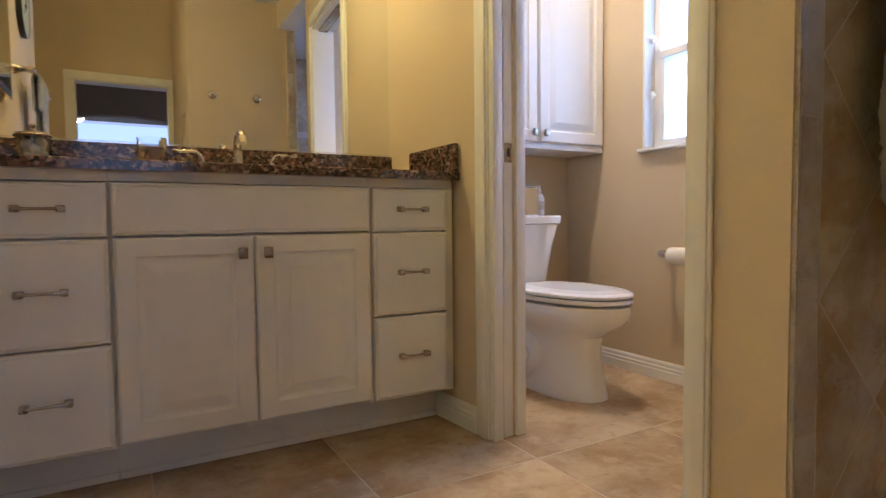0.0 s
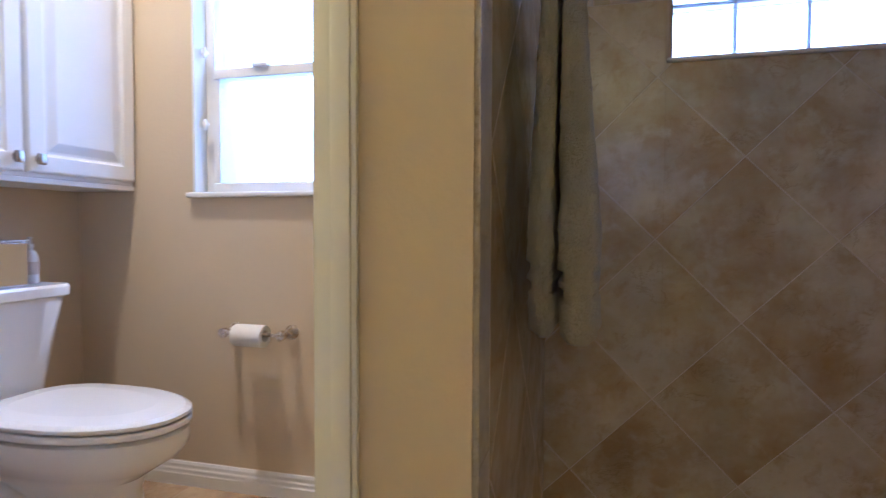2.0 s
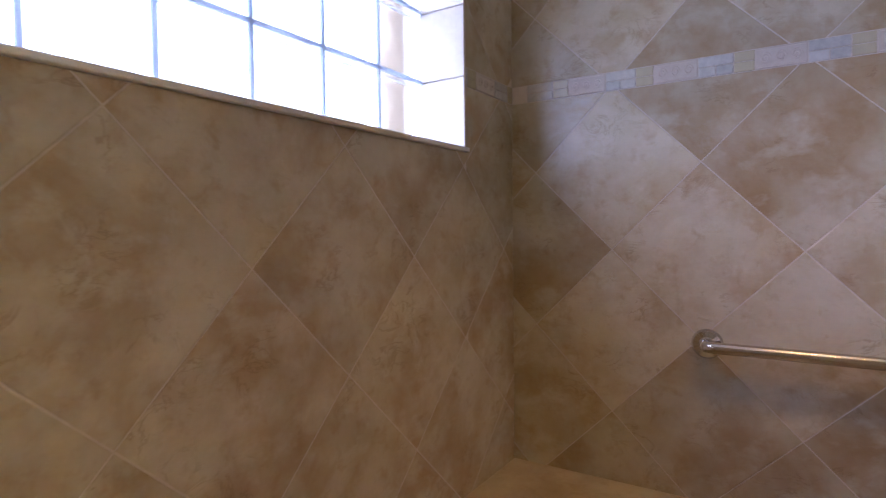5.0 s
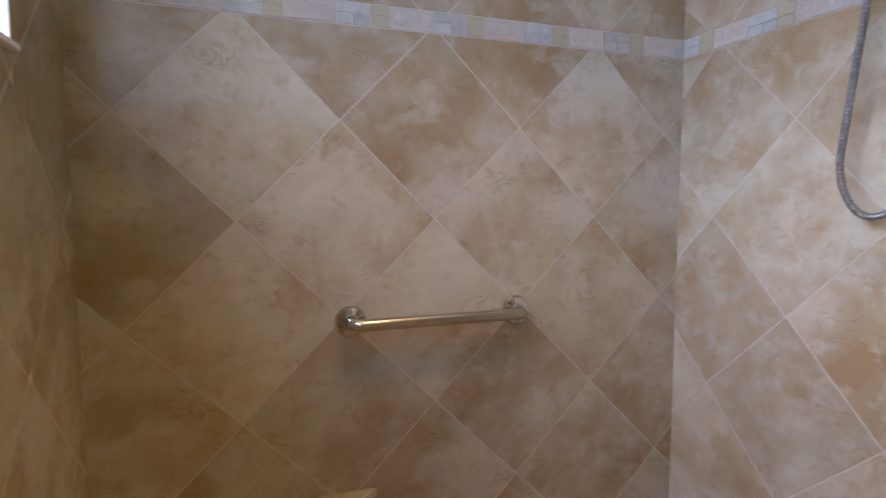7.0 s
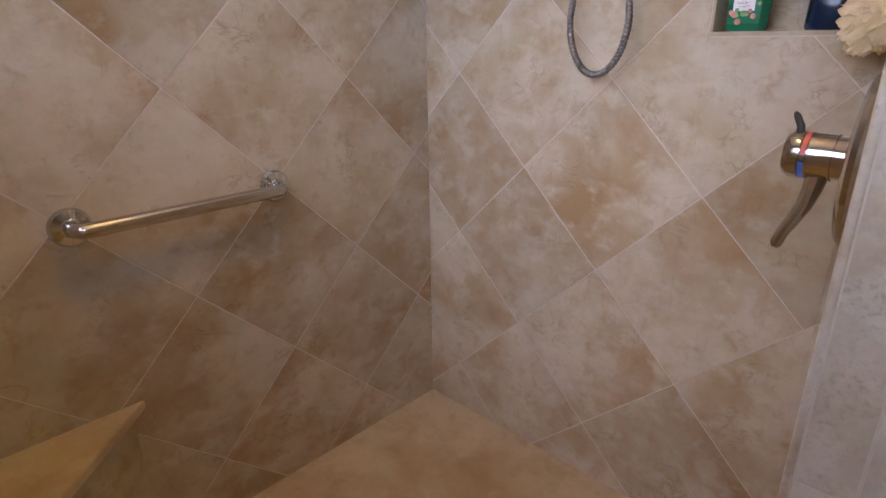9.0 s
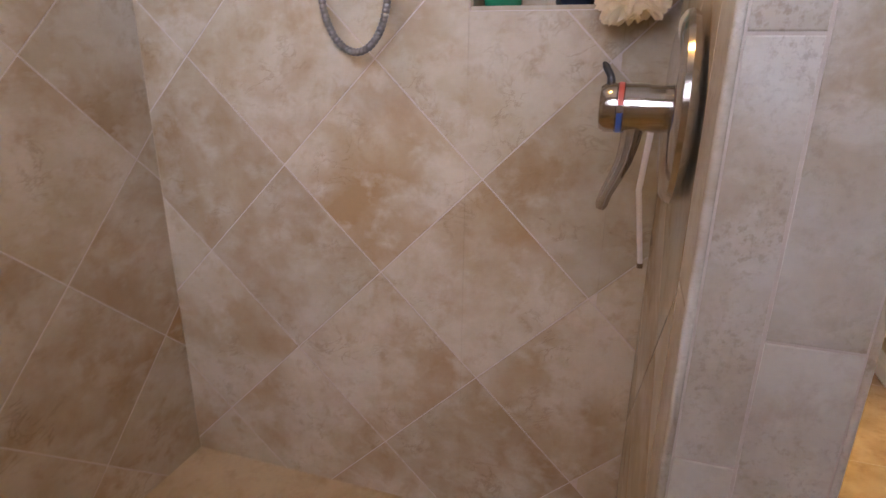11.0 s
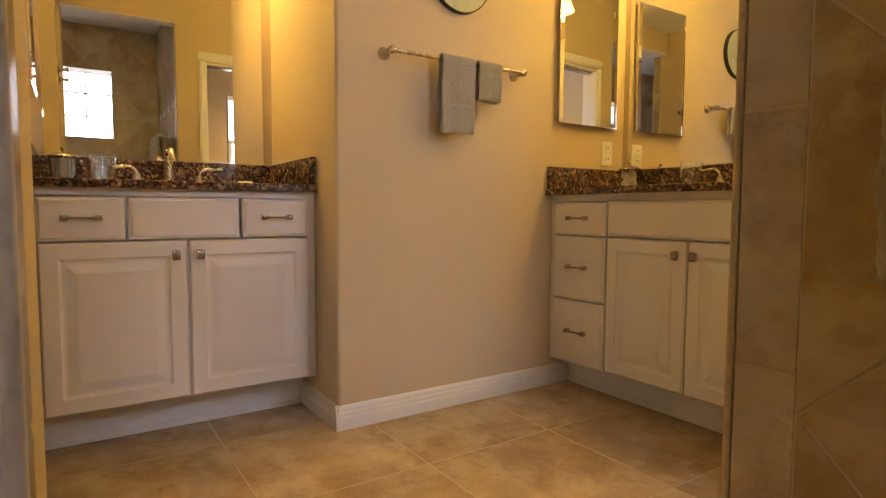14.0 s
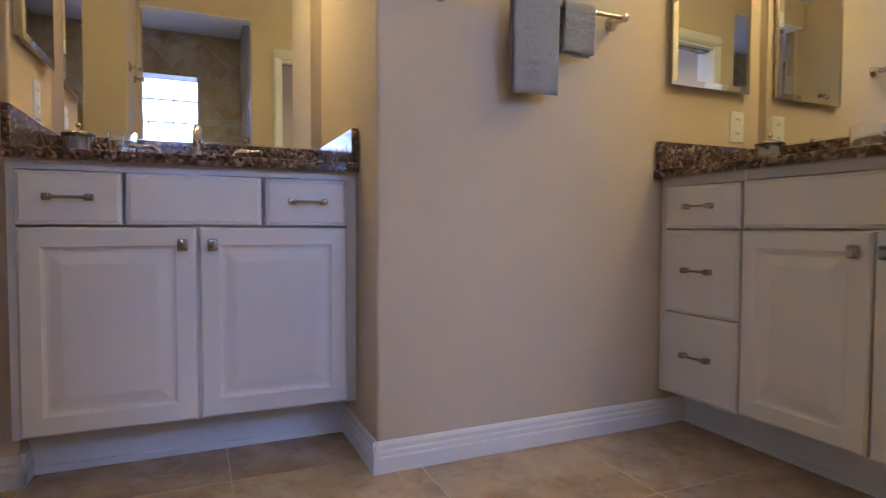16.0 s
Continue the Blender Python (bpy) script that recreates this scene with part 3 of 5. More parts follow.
part("head_strip", box(2.052, -0.644, 2.036, 2.199, 0.776, 2.042, 0.001), "border", window_shower)

window_toilet = thing("window_toilet", (2.0, 2.05, 1.055), "white single-hung window with frosted panes", "window", kind="structure")
part("window_sill", box(1.922, 1.705, 1.040, 2.025, 2.375, 1.057, 0.005), "trim", window_toilet, "white sill board")
for y0, y1 in ((1.74, 1.752), (2.348, 2.36)):
    part("reveal", box(1.944, y0, 1.057, 2.01, y1, 1.93, 0.002), "trim", window_toilet)
part("window_frame", box(2.01, 1.73, 1.057, 2.055, 1.765, 1.93, 0.003), "trim", window_toilet)
part("window_frame", box(2.01, 2.315, 1.057, 2.055, 2.35, 1.93, 0.003), "trim", window_toilet)
part("window_frame", box(2.01, 1.765, 1.89, 2.055, 2.315, 1.93, 0.003), "trim", window_toilet)
part("lower_rail", box(2, 1.765, 1.057, 2.05, 2.315, 1.095, 0.004), "trim", window_toilet)
part("meeting_rail", box(1.997, 1.765, 1.462, 2.053, 2.315, 1.497, 0.004), "trim", window_toilet)
part("sash_stile", box(2.002, 2.288, 1.095, 2.045, 2.315, 1.462, 0.003), "trim", window_toilet)
part("sash_stile", box(2.002, 1.765, 1.095, 2.045, 1.79, 1.462, 0.003), "trim", window_toilet)
part("sash_lock", box(1.987, 2.09, 1.494, 2.017, 2.15, 1.508, 0.004), "trim", window_toilet)
for z in (1.30, 1.55):
    bm = lathe([(0.0, 0.018), (0.006, 0.017), (0.011, 0.010), (0.011, 0.0)], (1.98, 2.339, z), (0, -1, 0), 14)
    box(1.97, 2.324, z - 0.018, 1.98, 2.336, z + 0.018, 0.002, bm)
    part("catch", bm, "trim", window_toilet, "white sash catch")
for z0, z1, x in ((1.092, 1.465, 1.998), (1.495, 1.893, 2.008)):
    ob = part("pane", box(x + 0.025, 1.768, z0, x + 0.005, 2.312, z1), "frost", window_toilet)
    ob.visible_shadow = False

# ---- shower fittings and seat ----
bench = thing("corner_seat", (2.0, -0.94, 0), "triangular tiled corner seat in the shower", "shower seat", kind="structure")


def prism(pts, z0, z1, bevel=0.0):
    bm = bmesh.new()
    lo = [bm.verts.new((x, y, z0)) for x, y in pts]
    hi = [bm.verts.new((x, y, z1)) for x, y in pts]
    n = len(pts)
    bm.faces.new(list(reversed(lo)))
    bm.faces.new(hi)
    for k in range(n):
        bm.faces.new((lo[k], lo[(k + 1) % n], hi[(k + 1) % n], hi[k]))
    if bevel:
        bmesh.ops.bevel(bm, geom=list(bm.edges), offset=bevel, segments=2, affect="EDGES", profile=0.5, clamp_overlap=True)
    bmesh.ops.recalc_face_normals(bm, faces=bm.faces)
    return bm


part("base", prism([(XE, YS), (XE, -0.372), (1.437, YS)], 0.0, 0.423), "tile", bench)
part("seat", prism([(XE - 0.001, YS + 0.001), (XE - 0.001, -0.342), (1.405, YS + 0.001)], 0.423, 0.448, 0.004), "shower_floor", bench, "gold-beige stone slab")


def grab_bar():
    g = thing("grab_bar", (1.238, YS, 0.890), "brushed steel grab bar on the tiled shower wall", "grab bar")
    xa, xb, z, y = 1.007, 1.468, 0.890, YS
    pts = bend([(xa, y, z), (xa, y + 0.055, z), (xb, y + 0.055, z), (xb, y, z)], 0.045, 8)
    part("bar", tube(pts, 0.0155, 18), "steel", g)
    for x in (xa, xb):
        part("flange", lathe([(0.0, 0.0), (0.041, 0.0), (0.041, 0.004), (0.036, 0.011), (0.020, 0.015), (0.0165, 0.02)], (x, y, z), (0, 1, 0), 32), "chrome", g)


grab_bar()


def shower_hose():
    h = thing("shower_hose", (0.5, -0.33, 1.9), "ribbed metal hand shower hose hanging in a loop", "shower hose")
    mid, low, wide = -0.348, 1.28, 0.0725

    def half(z):
        return max(0.020, wide - 0.118 * (z - low))
    pts = [(0.51, mid - half(2.0 - 0.72 * k / 20), 2.0 - 0.72 * k / 20) for k in range(20)]
    pts += [(0.51, mid - wide * math.cos(math.pi * k / 24), low - 0.122 * math.sin(math.pi * k / 24)) for k in range(25)]
    pts += [(0.51, mid + half(low + 0.72 * k / 20), low + 0.72 * k / 20) for k in range(1, 21)]
    dense, rest = [Vector(pts[0])], 0.0
    step = 0.0022
    for a, b in zip(pts, pts[1:]):
        a, b = Vector(a), Vector(b)
        ln, at = (b - a).length, step - rest
        while at <= ln:
            dense.append(a.lerp(b, at / ln))
            at += step
        rest = ln - (at - step)
    rs = [(0.0077, 0.0082, 0.0077, 0.0064)[k % 4] for k in range(len(dense))]
    part("hose", tube(dense, rs, 12), "hose_metal", h)
    part("outlet_elbow", tube(bend([(XS, -0.368, 2.0), (0.51, -0.368, 2.0), (0.51, -0.368, 1.96)], 0.03), 0.012, 14), "nickel", h)
    part("holder", tube(bend([(XS, -0.328, 2.06), (0.51, -0.328, 2.06), (0.51, -0.328, 1.97)], 0.03), 0.014, 14), "nickel", h)
    part("hand_shower", lathe([(0.012, 0.0), (0.014, 0.10), (0.045, 0.17), (0.047, 0.185), (0.0, 0.19)], (0.51, -0.328, 1.98), (0.55, 0, 0.83), 24), "nickel", h)


shower_hose()


def valve():
    x, y, z = 0.905, 0.262, 1.098
    v = thing("shower_valve", (x, y, z), "brushed nickel shower mixer valve with two levers", "shower valve")
    part("escutcheon", lathe([(0.0, 0.030), (0.040, 0.031), (0.080, 0.030), (0.098, 0.027), (0.105, 0.022), (0.107, 0.016), (0.104, 0.010), (0.085, 0.004), (0.060, 0.0)], (x, y, z), (0, -1, 0), 48), "satin", v)
    part("sleeve", lathe([(0.027, 0.012), (0.027, 0.050), (0.0255, 0.051)], (x, y, z), (0, -1, 0), 32), "satin", v)
    hub = part("hub", lathe([(0.0285, 0.050), (0.0285, 0.076), (0.027, 0.078), (0.027, 0.084), (0.0285, 0.085), (0.0285, 0.096), (0.024, 0.103), (0.0, 0.105)], (x, y, z), (0, -1, 0), 32), "satin", v)
    for name, colour, sign in (("cold_mark", "blue", -1), ("hot_mark", "red", 1)):
        bm = lathe([(0.0288, 0.0775), (0.0288, 0.0835)], (x, y, z), (0, -1, 0), 40)
        bmesh.ops.delete(bm, geom=[q for q in bm.verts if (q.co.z - z) * sign < 0.004], context="VERTS")
        part(name, bm, colour, hub, colour + " temperature mark")
    lev = [(x + 0.004, y - 0.064, z - 0.018), (x + 0.008, y - 0.066, z - 0.040), (x + 0.012, y - 0.070, z - 0.060), (x + 0.016, y - 0.078, z - 0.080),
           (x + 0.019, y - 0.086, z - 0.098), (x + 0.021, y - 0.090, z - 0.112), (x + 0.022, y - 0.091, z - 0.118)]
    part("lever", tube(lev, [0.0135, 0.0115, 0.0098, 0.0085, 0.0075, 0.0075, 0.0045], 18), "satin", v, "dark curved lever")
    part("temperature_lever", tube([(x, y - 0.092, z + 0.020), (x - 0.004, y - 0.094, z + 0.034), (x - 0.007, y - 0.101, z + 0.046), (x - 0.008, y - 0.104, z + 0.050)], [0.006, 0.0045, 0.0042, 0.002], 12), "black", v, "thin dark lever")


valve()

# ---- vanities ----


def bar_pull(face, u, v, w, parent, length=0.112):
    h = part("handle", face.box(u - length / 2, v - 0.009, w, u - length / 2 + 0.020, v + 0.009, w + 0.022, 0.003), "bronze", parent, "pewter bar handle")
    bm = face.box(u + length / 2 - 0.020, v - 0.009, w, u + length / 2, v + 0.009, w + 0.022, 0.003)
    pts = [face.p(u + s * (length / 2 - 0.012), v, w + 0.018 + 0.003 * (1 - s * s)) for s in (-1, -0.6, -0.2, 0.2, 0.6, 1)]
    tube(pts, [0.0052, 0.0042, 0.0038, 0.0038, 0.0042, 0.0052], 10, bm)
    part("grip", bm, "bronze", h)


def knob(face, u, v, w, parent):
    bm = face.box(u - 0.013, v - 0.017, w + 0.012, u + 0.013, v + 0.017, w + 0.024, 0.004)
    face.box(u - 0.007, v - 0.009, w, u + 0.007, v + 0.009, w + 0.014, 0.002, bm)
    part("handle", bm, "bronze", parent, "square pewter knob")


def slab_front(face, u0, v0, u1, v1, parent, name="drawer_front"):
    return part(name, ringed(face, u0, v0, u1, v1, [(0.0, 0.012), (0.003, 0.0165), (0.009, 0.018), (0.010, 0.020), (0.012, 0.0208)], 0.0), "cabinet", parent, "", False)


def panel_front(face, u0, v0, u1, v1, parent):
    rings = [(0.0, 0.014), (0.004, 0.0195), (0.007, 0.0208), (0.050, 0.0208), (0.054, 0.0165), (0.060, 0.0135), (0.068, 0.0135), (0.094, 0.0195), (0.098, 0.0200)]
    return part("door", ringed(face, u0, v0, u1, v1, rings, 0.0), "cabinet", parent, "", False)


def carcass(name, face, u0, u1, z0, z1, depth, label, group, toe_back, fronts, body_top=None, mullion=None, category="cabinet"):
    at = face.p((u0 + u1) / 2, 0, 0)
    c = thing(name, at, label, category, group)
    f0, f1, ft = fronts
    part("body", face.box(u0, z0, -depth, u1, body_top or z1, -0.020, 0.001), "cabinet", c)
    if body_top:
        part("apron", face.box(u0, body_top, -0.0240, u1, z1, -0.0200), "cabinet", c)
    part("top_rail", face.box(u0, ft + 0.003, -0.0195, u1, z1, 0, 0.001), "cabinet", c)
    for a, b in ((u0, f0 - 0.0005), (f1 + 0.0005, u1)) + ((mullion,) if mullion else ()):
        if b - a > 0.002:
            part("stile", face.box(a, z0, -0.0195, b, ft + 0.0028, 0, 0.001), "cabinet", c)
    if toe_back:
        part("toe_kick", face.box(u0, 0.0, -depth, u1, z0, -toe_back, 0.001), "trim", c)
        part("shoe_moulding", face.box(u0, 0.010, -toe_back - 0.001, u1, 0.034, -toe_back + 0.010, 0.004), "trim", c)
    return c


VA = Face((0, 2.255, 0), (1, 0, 0), (0, -1, 0))
GA = "white cabinets of the long vanity"
drawers_left = carcass("drawer_cabinet", VA, XJ + 0.002, -0.184, 0.137, 0.878, 0.465, "cream-white three-drawer vanity cabinet beside the towel wall", GA, 0.115, (-0.477, -0.188, 0.844))
drawers_right = carcass("drawer_cabinet", VA, 0.542, 0.858, 0.137, 0.878, 0.465, "cream-white three-drawer vanity cabinet beside the doorway", GA, 0.115, (0.551, 0.827, 0.844))
for cab, a, b in ((drawers_left, -0.477, -0.188), (drawers_right, 0.551, 0.827)):
    for z0, z1 in ((0.703, 0.844), (0.425, 0.699), (0.144, 0.420)):
        d = slab_front(VA, a, z0, b, z1, cab)
        bar_pull(VA, (a + b) / 2, z0 + (z1 - z0) * 0.52, 0.0208, d)
sink_base = carcass("sink_cabinet", VA, -0.183, 0.541, 0.137, 0.878, 0.465, "cream-white sink cabinet with two raised-panel doors", GA, 0.115, (-0.178, 0.538, 0.846), 0.72, (0.150, 0.207))
slab_front(VA, -0.178, 0.706, 0.538, 0.846, sink_base, "false_front")
for a, b, k in ((-0.178, 0.175, 0.143), (0.182, 0.538, 0.214)):
    d = panel_front(VA, a, 0.152, b, 0.700, sink_base)
    knob(VA, k, 0.650, 0.0208, d)

VB = Face((-0.730, 0, 0), (0, 1, 0), (1, 0, 0))
small = carcass("vanity_cabinet", VB, 0.323, 1.217, 0.158, 0.876, 0.53, "cream-white vanity cabinet with two doors and two drawers", "", 0.148, (0.343, 1.185, 0.847), 0.72, (0.735, 0.790))
for a, b, pull in ((0.343, 0.579, True), (0.589, 0.933, False), (0.944, 1.184, True)):
    d = slab_front(VB, a, 0.709, b, 0.847, small, "drawer_front" if pull else "false_front")
    if pull:
        bar_pull(VB, (a + b) / 2, 0.780, 0.0208, d)
for a, b, k in ((0.345, 0.757, 0.724), (0.767, 1.185, 0.800)):
    d = panel_front(VB, a, 0.165, b, 0.703, small)
    knob(VB, k, 0.655, 0.0208, d)


def pierced_slab(b, cx, cy, r, n=10):
    """A slab with a round cut-out for the basin."""
    x0, y0, z0, x1, y1, z1 = b
    rim = []
    for (ax, ay), (bx, by) in (((x0, y0), (x1, y0)), ((x1, y0), (x1, y1)), ((x1, y1), (x0, y1)), ((x0, y1), (x0, y0))):
        rim += [(ax + (bx - ax) * k / n, ay + (by - ay) * k / n) for k in range(n)]
    hole = []
    for x, y in rim:
        d = math.hypot(x - cx, y - cy)
        hole.append((cx + (x - cx) / d * r, cy + (y - cy) / d * r))
    inner = [(x + (x0 + x1 - 2 * x) / abs(x1 - x0) * 0.003, y + (y0 + y1 - 2 * y) / abs(y1 - y0) * 0.003) for x, y in rim]
    loops = [[(x, y, z0) for x, y in rim], [(x, y, z1 - 0.003) for x, y in rim], [(x, y, z1) for x, y in inner],
             [(x, y, z1) for x, y in hole], [(x, y, z0) for x, y in hole], [(x, y, z0) for x, y in rim]]
    bm = loft(loops, None, False)
    bmesh.ops.remove_doubles(bm, verts=bm.verts, dist=1e-5)
    bmesh.ops.recalc_face_normals(bm, faces=bm.faces)
    return bm


def worktop(name, pieces, label, hole):
    t = thing(name, pieces[0][1][:3], label, "countertop")
    for pname, b in pieces:
        part(pname, pierced_slab(b, *hole) if pname == "slab" else box(*b, 0.003, None, 2), "granite", t)
    return t


top_a = worktop("countertop", [("slab", (XJ + 0.002, 2.215, 0.876, 0.866, 2.725, 0.905)), ("backsplash", (XJ + 0.023, 2.704, 0.905, 0.846, 2.726, 1.004)),
                               ("side_splash", (XJ + 0.002, 2.222, 0.905, XJ + 0.022, 2.726, 1.004)), ("side_splash", (0.8465, 2.222, 0.905, 0.866, 2.726, 1.004))],
                "polished brown speckled granite countertop with backsplash", (0.200, 2.485, 0.185))
top_b = worktop("countertop", [("slab", (-1.267, 0.323, 0.874, -0.695, 1.217, 0.903)), ("backsplash", (-1.267, 0.344, 0.903, -1.246, 1.196, 1.008)),
                               ("side_splash", (-1.267, 0.323, 0.903, -0.703, 0.343, 1.008)), ("side_splash", (-1.267, 1.197, 0.903, -0.703, 1.217, 1.008))],
                "polished brown granite countertop on the small vanity", (-0.985, 0.765, 0.185))

mirror_a = thing("wall_mirror", (0.15, YN, 1.01), "large frameless wall mirror above the long vanity", "mirror", "vanity mirrors")
# added chrome strip draws the bright line of the mirror's polished bottom edge
part("bottom_channel", box(XJ + 0.030, YN - 0.010, 1.0045, 0.857, YN - 0.0005, 1.0125, 0.001), "chrome", mirror_a, "chrome strip for the bright polished mirror edge")
part("glass", box(XJ + 0.035, YN - 0.006, 1.006, 0.852, YN - 0.001, 1.945, 0.0015), "mirror", mirror_a)
mirror_b = thing("wall_mirror", (-1.27, 0.77, 1.010), "frameless wall mirror above the small vanity", "mirror", "vanity mirrors")
part("bottom_channel", box(-1.2695, 0.350, 1.0085, -1.2600, 1.183, 1.0165, 0.001), "chrome", mirror_b, "chrome strip for the bright polished mirror edge")
part("glass", box(-1.269, 0.355, 1.010, -1.264, 1.178, 1.945, 0.0015), "mirror", mirror_b)


def medicine_cabinet(face, u0, u1, z0, z1, label):
    c = thing("medicine_cabinet", face.p((u0 + u1) / 2, z0, 0), label, "medicine cabinet", "medicine cabinets")
    part("body", face.box(u0 + 0.004, z0 + 0.004, 0.001, u1 - 0.004, z1 - 0.004, 0.022, 0.001), "steel", c)
    d = part("door", ringed(face, u0, z0, u1, z1, [(0.0, 0.024), (0.018, 0.028)], 0.0222), "mirror", c, "mirror door with bevelled edge", False)
    bm = bmesh.new()
    for a in ((u0 - 0.003, z0 - 0.003, 0.020, u0, z1 + 0.003, 0.025), (u1, z0 - 0.003, 0.020, u1 + 0.003, z1 + 0.003, 0.025),
              (u0, z0 - 0.003, 0.020, u1, z0, 0.025), (u0, z1, 0.020, u1, z1 + 0.003, 0.025)):
        face.box(*a, 0, bm)
    part("edge_trim", bm, "chrome", d, "", False)


TW = Face((XJ, 0, 0), (0, 1, 0), (1, 0, 0))
medicine_cabinet(TW, 2.272, 2.645, 1.205, 1.830, "frameless mirrored medicine cabinet on the towel wall")
SIDE = Face((0, 0.32, 0), (-1, 0, 0), (0, 1, 0))
medicine_cabinet(SIDE, 0.83, 1.19, 1.205, 1.830, "frameless mirrored medicine cabinet beside the small vanity")


def outlet(face, u, z):
    o = thing("power_outlet", face.p(u, z, 0), "white double power outlet on the tan wall", "power outlet", "outlets")
    pl = part("plate", ringed(face, u - 0.036, z - 0.058, u + 0.036, z + 0.058, [(0.0, 0.003), (0.003, 0.006)], 0.0005), "outlet", o, "", False)
    for dz in (-0.026, 0.026):
        part("socket", face.box(u - 0.017, z + dz - 0.018, 0.005, u + 0.017, z + dz + 0.018, 0.0075, 0.002), "outlet", pl)
        for du in (-0.007, 0.007):
            part("slot", face.box(u + du - 0.0015, z + dz - 0.004, 0.007, u + du + 0.0015, z + dz + 0.008, 0.0078), "black", pl)


outlet(TW, 2.612, 1.082)
outlet(SIDE, 1.06, 1.085)


def faucet(face, u, z, label):
    """Widespread basin mixer; w runs out from the wall towards the room."""
    f = thing("faucet", face.p(u, z, 0.12), label, "faucet", "basin faucets")
    base = face.p(u, z, 0.12)
    pts = [face.p(u, z + h, 0.12 + d) for h, d in ((0, 0), (0.05, 0), (0.09, 0.003), (0.118, 0.018), (0.132, 0.042), (0.128, 0.070), (0.110, 0.090), (0.092, 0.098))]
    pts = bend(pts, 0.02, 4)
    n = len(pts)
    part("spout", tube(pts, [0.0165 - 0.0055 * k / n for k in range(n)], 18), "nickel", f)
    part("spout_base", lathe([(0.026, 0), (0.026, 0.005), (0.020, 0.012), (0.017, 0.016)], base, (0, 0, 1), 26), "nickel", f)
    for s in (-1, 1):
        b = face.p(u + s * 0.115, z, 0.12)
        part("handle_base", lathe([(0.024, 0), (0.024, 0.005), (0.016, 0.014), (0.013, 0.030), (0.014, 0.040), (0.0, 0.043)], b, (0, 0, 1), 24), "nickel", f)
        lp = [face.p(u + s * (0.115 + d), z + h, 0.125) for d, h in ((-0.004, 0.036), (0.004, 0.058), (0.022, 0.070), (0.048, 0.068), (0.072, 0.066), (0.088, 0.070))]
        part("lever", tube(bend(lp, 0.01, 4), 0.0058, 12), "nickel", f)


NA = Face((0, YN - 0.026, 0), (1, 0, 0), (0, -1, 0))
NB = Face((-1.246, 0, 0), (0, 1, 0), (1, 0, 0))
faucet(NA, 0.200, 0.905, "brushed nickel basin faucet with two lever handles")
faucet(NB, 0.765, 0.903, "brushed nickel basin faucet on the small vanity")


def basin(at, label):
    b = thing("sink_basin", at, label, "sink")
    x, y, z = at
    part("bowl", lathe([(0.200, -0.030), (0.187, -0.031), (0.180, -0.045), (0.150, -0.100), (0.085, -0.128), (0.0, -0.132)], (x, y, z), (0, 0, 1), 40), "ceramic", b)
    part("drain", lathe([(0.0, -0.128), (0.022, -0.128), (0.024, -0.131)], (x, y, z), (0, 0, 1), 20), "nickel", b)


basin((0.200, 2.485, 0.905), "white ceramic undermount basin in the granite top")
basin((-0.985, 0.765, 0.903), "white ceramic undermount basin in the small top")


def cotton_jar(at, r=0.046, swabs=False):
    x, y, z = at
    j = thing("cotton_jar", at, "clear glass jar of cotton swabs with a metal lid" if swabs else "clear glass jar of cotton balls with a metal lid", "jar", "cotton jars")
    part("jar", lathe([(0.0, 0.003), (r * 0.7, 0.003), (r * 0.82, 0.01), (r, 0.082), (r * 0.98, 0.092), (r * 0.95, 0.092), (r * 0.96, 0.082), (r * 0.78, 0.013), (0.0, 0.007)], at, (0, 0, 1), 28), "glass", j)
    rnd = random.Random(5)
    bm = bmesh.new()
    for k in range(26 if swabs else 0):
        a, rr = k * 2.4, r * 0.62 * math.sqrt((k + 0.5) / 26)
        tube([(x + rr * math.cos(a), y + rr * math.sin(a), z + 0.008), (x + rr * 1.2 * math.cos(a), y + rr * 1.2 * math.sin(a), z + 0.087)], 0.0032, 8, bm)
    for k in range(0 if swabs else 24):
        a = rnd.random() * 6.28
        rr = r * 0.5 * math.sqrt(rnd.random())
        bmesh.ops.create_icosphere(bm, subdivisions=2, radius=0.016, matrix=Matrix.Translation((x + rr * math.cos(a), y + rr * math.sin(a), z + 0.024 + 0.055 * rnd.random())))
    for v in bm.verts:
        v.co += Vector(noise.noise_vector(v.co * 90)) * 0.002
    part("cotton", bm, "cotton", j, "white cotton swabs" if swabs else "white cotton balls")
    lid = part("lid", lathe([(r * 1.04, 0.092), (r * 1.06, 0.096), (r * 0.9, 0.103), (r * 0.3, 0.109), (0.0, 0.110)], at, (0, 0, 1), 28), "bronze", j, "dark metal lid")
    part("lid_knob", lathe([(0.004, 0.109), (0.004, 0.117), (0.009, 0.124), (0.006, 0.131), (0.0, 0.132)], at, (0, 0, 1), 16), "bronze", lid)


def tumbler(at, r=0.042, h=0.108):
    t = thing("glass_tumbler", at, "clear ribbed glass tumbler on the granite top", "tumbler", "tumblers")
    part("glass", lathe([(0.0, 0.001), (r * 0.92, 0.001), (r, 0.008), (r * 1.05, h), (r * 1.0, h), (r * 0.94, 0.012), (0.0, 0.010)], at, (0, 0, 1), 32), "glass", t)


cotton_jar((-0.375, 2.61, 0.9055))
tumbler((-0.060, 2.61, 0.9055))
cotton_jar((-1.135, 0.416, 0.9035), 0.046, True)
tumbler((-1.135, 0.540, 0.9035))


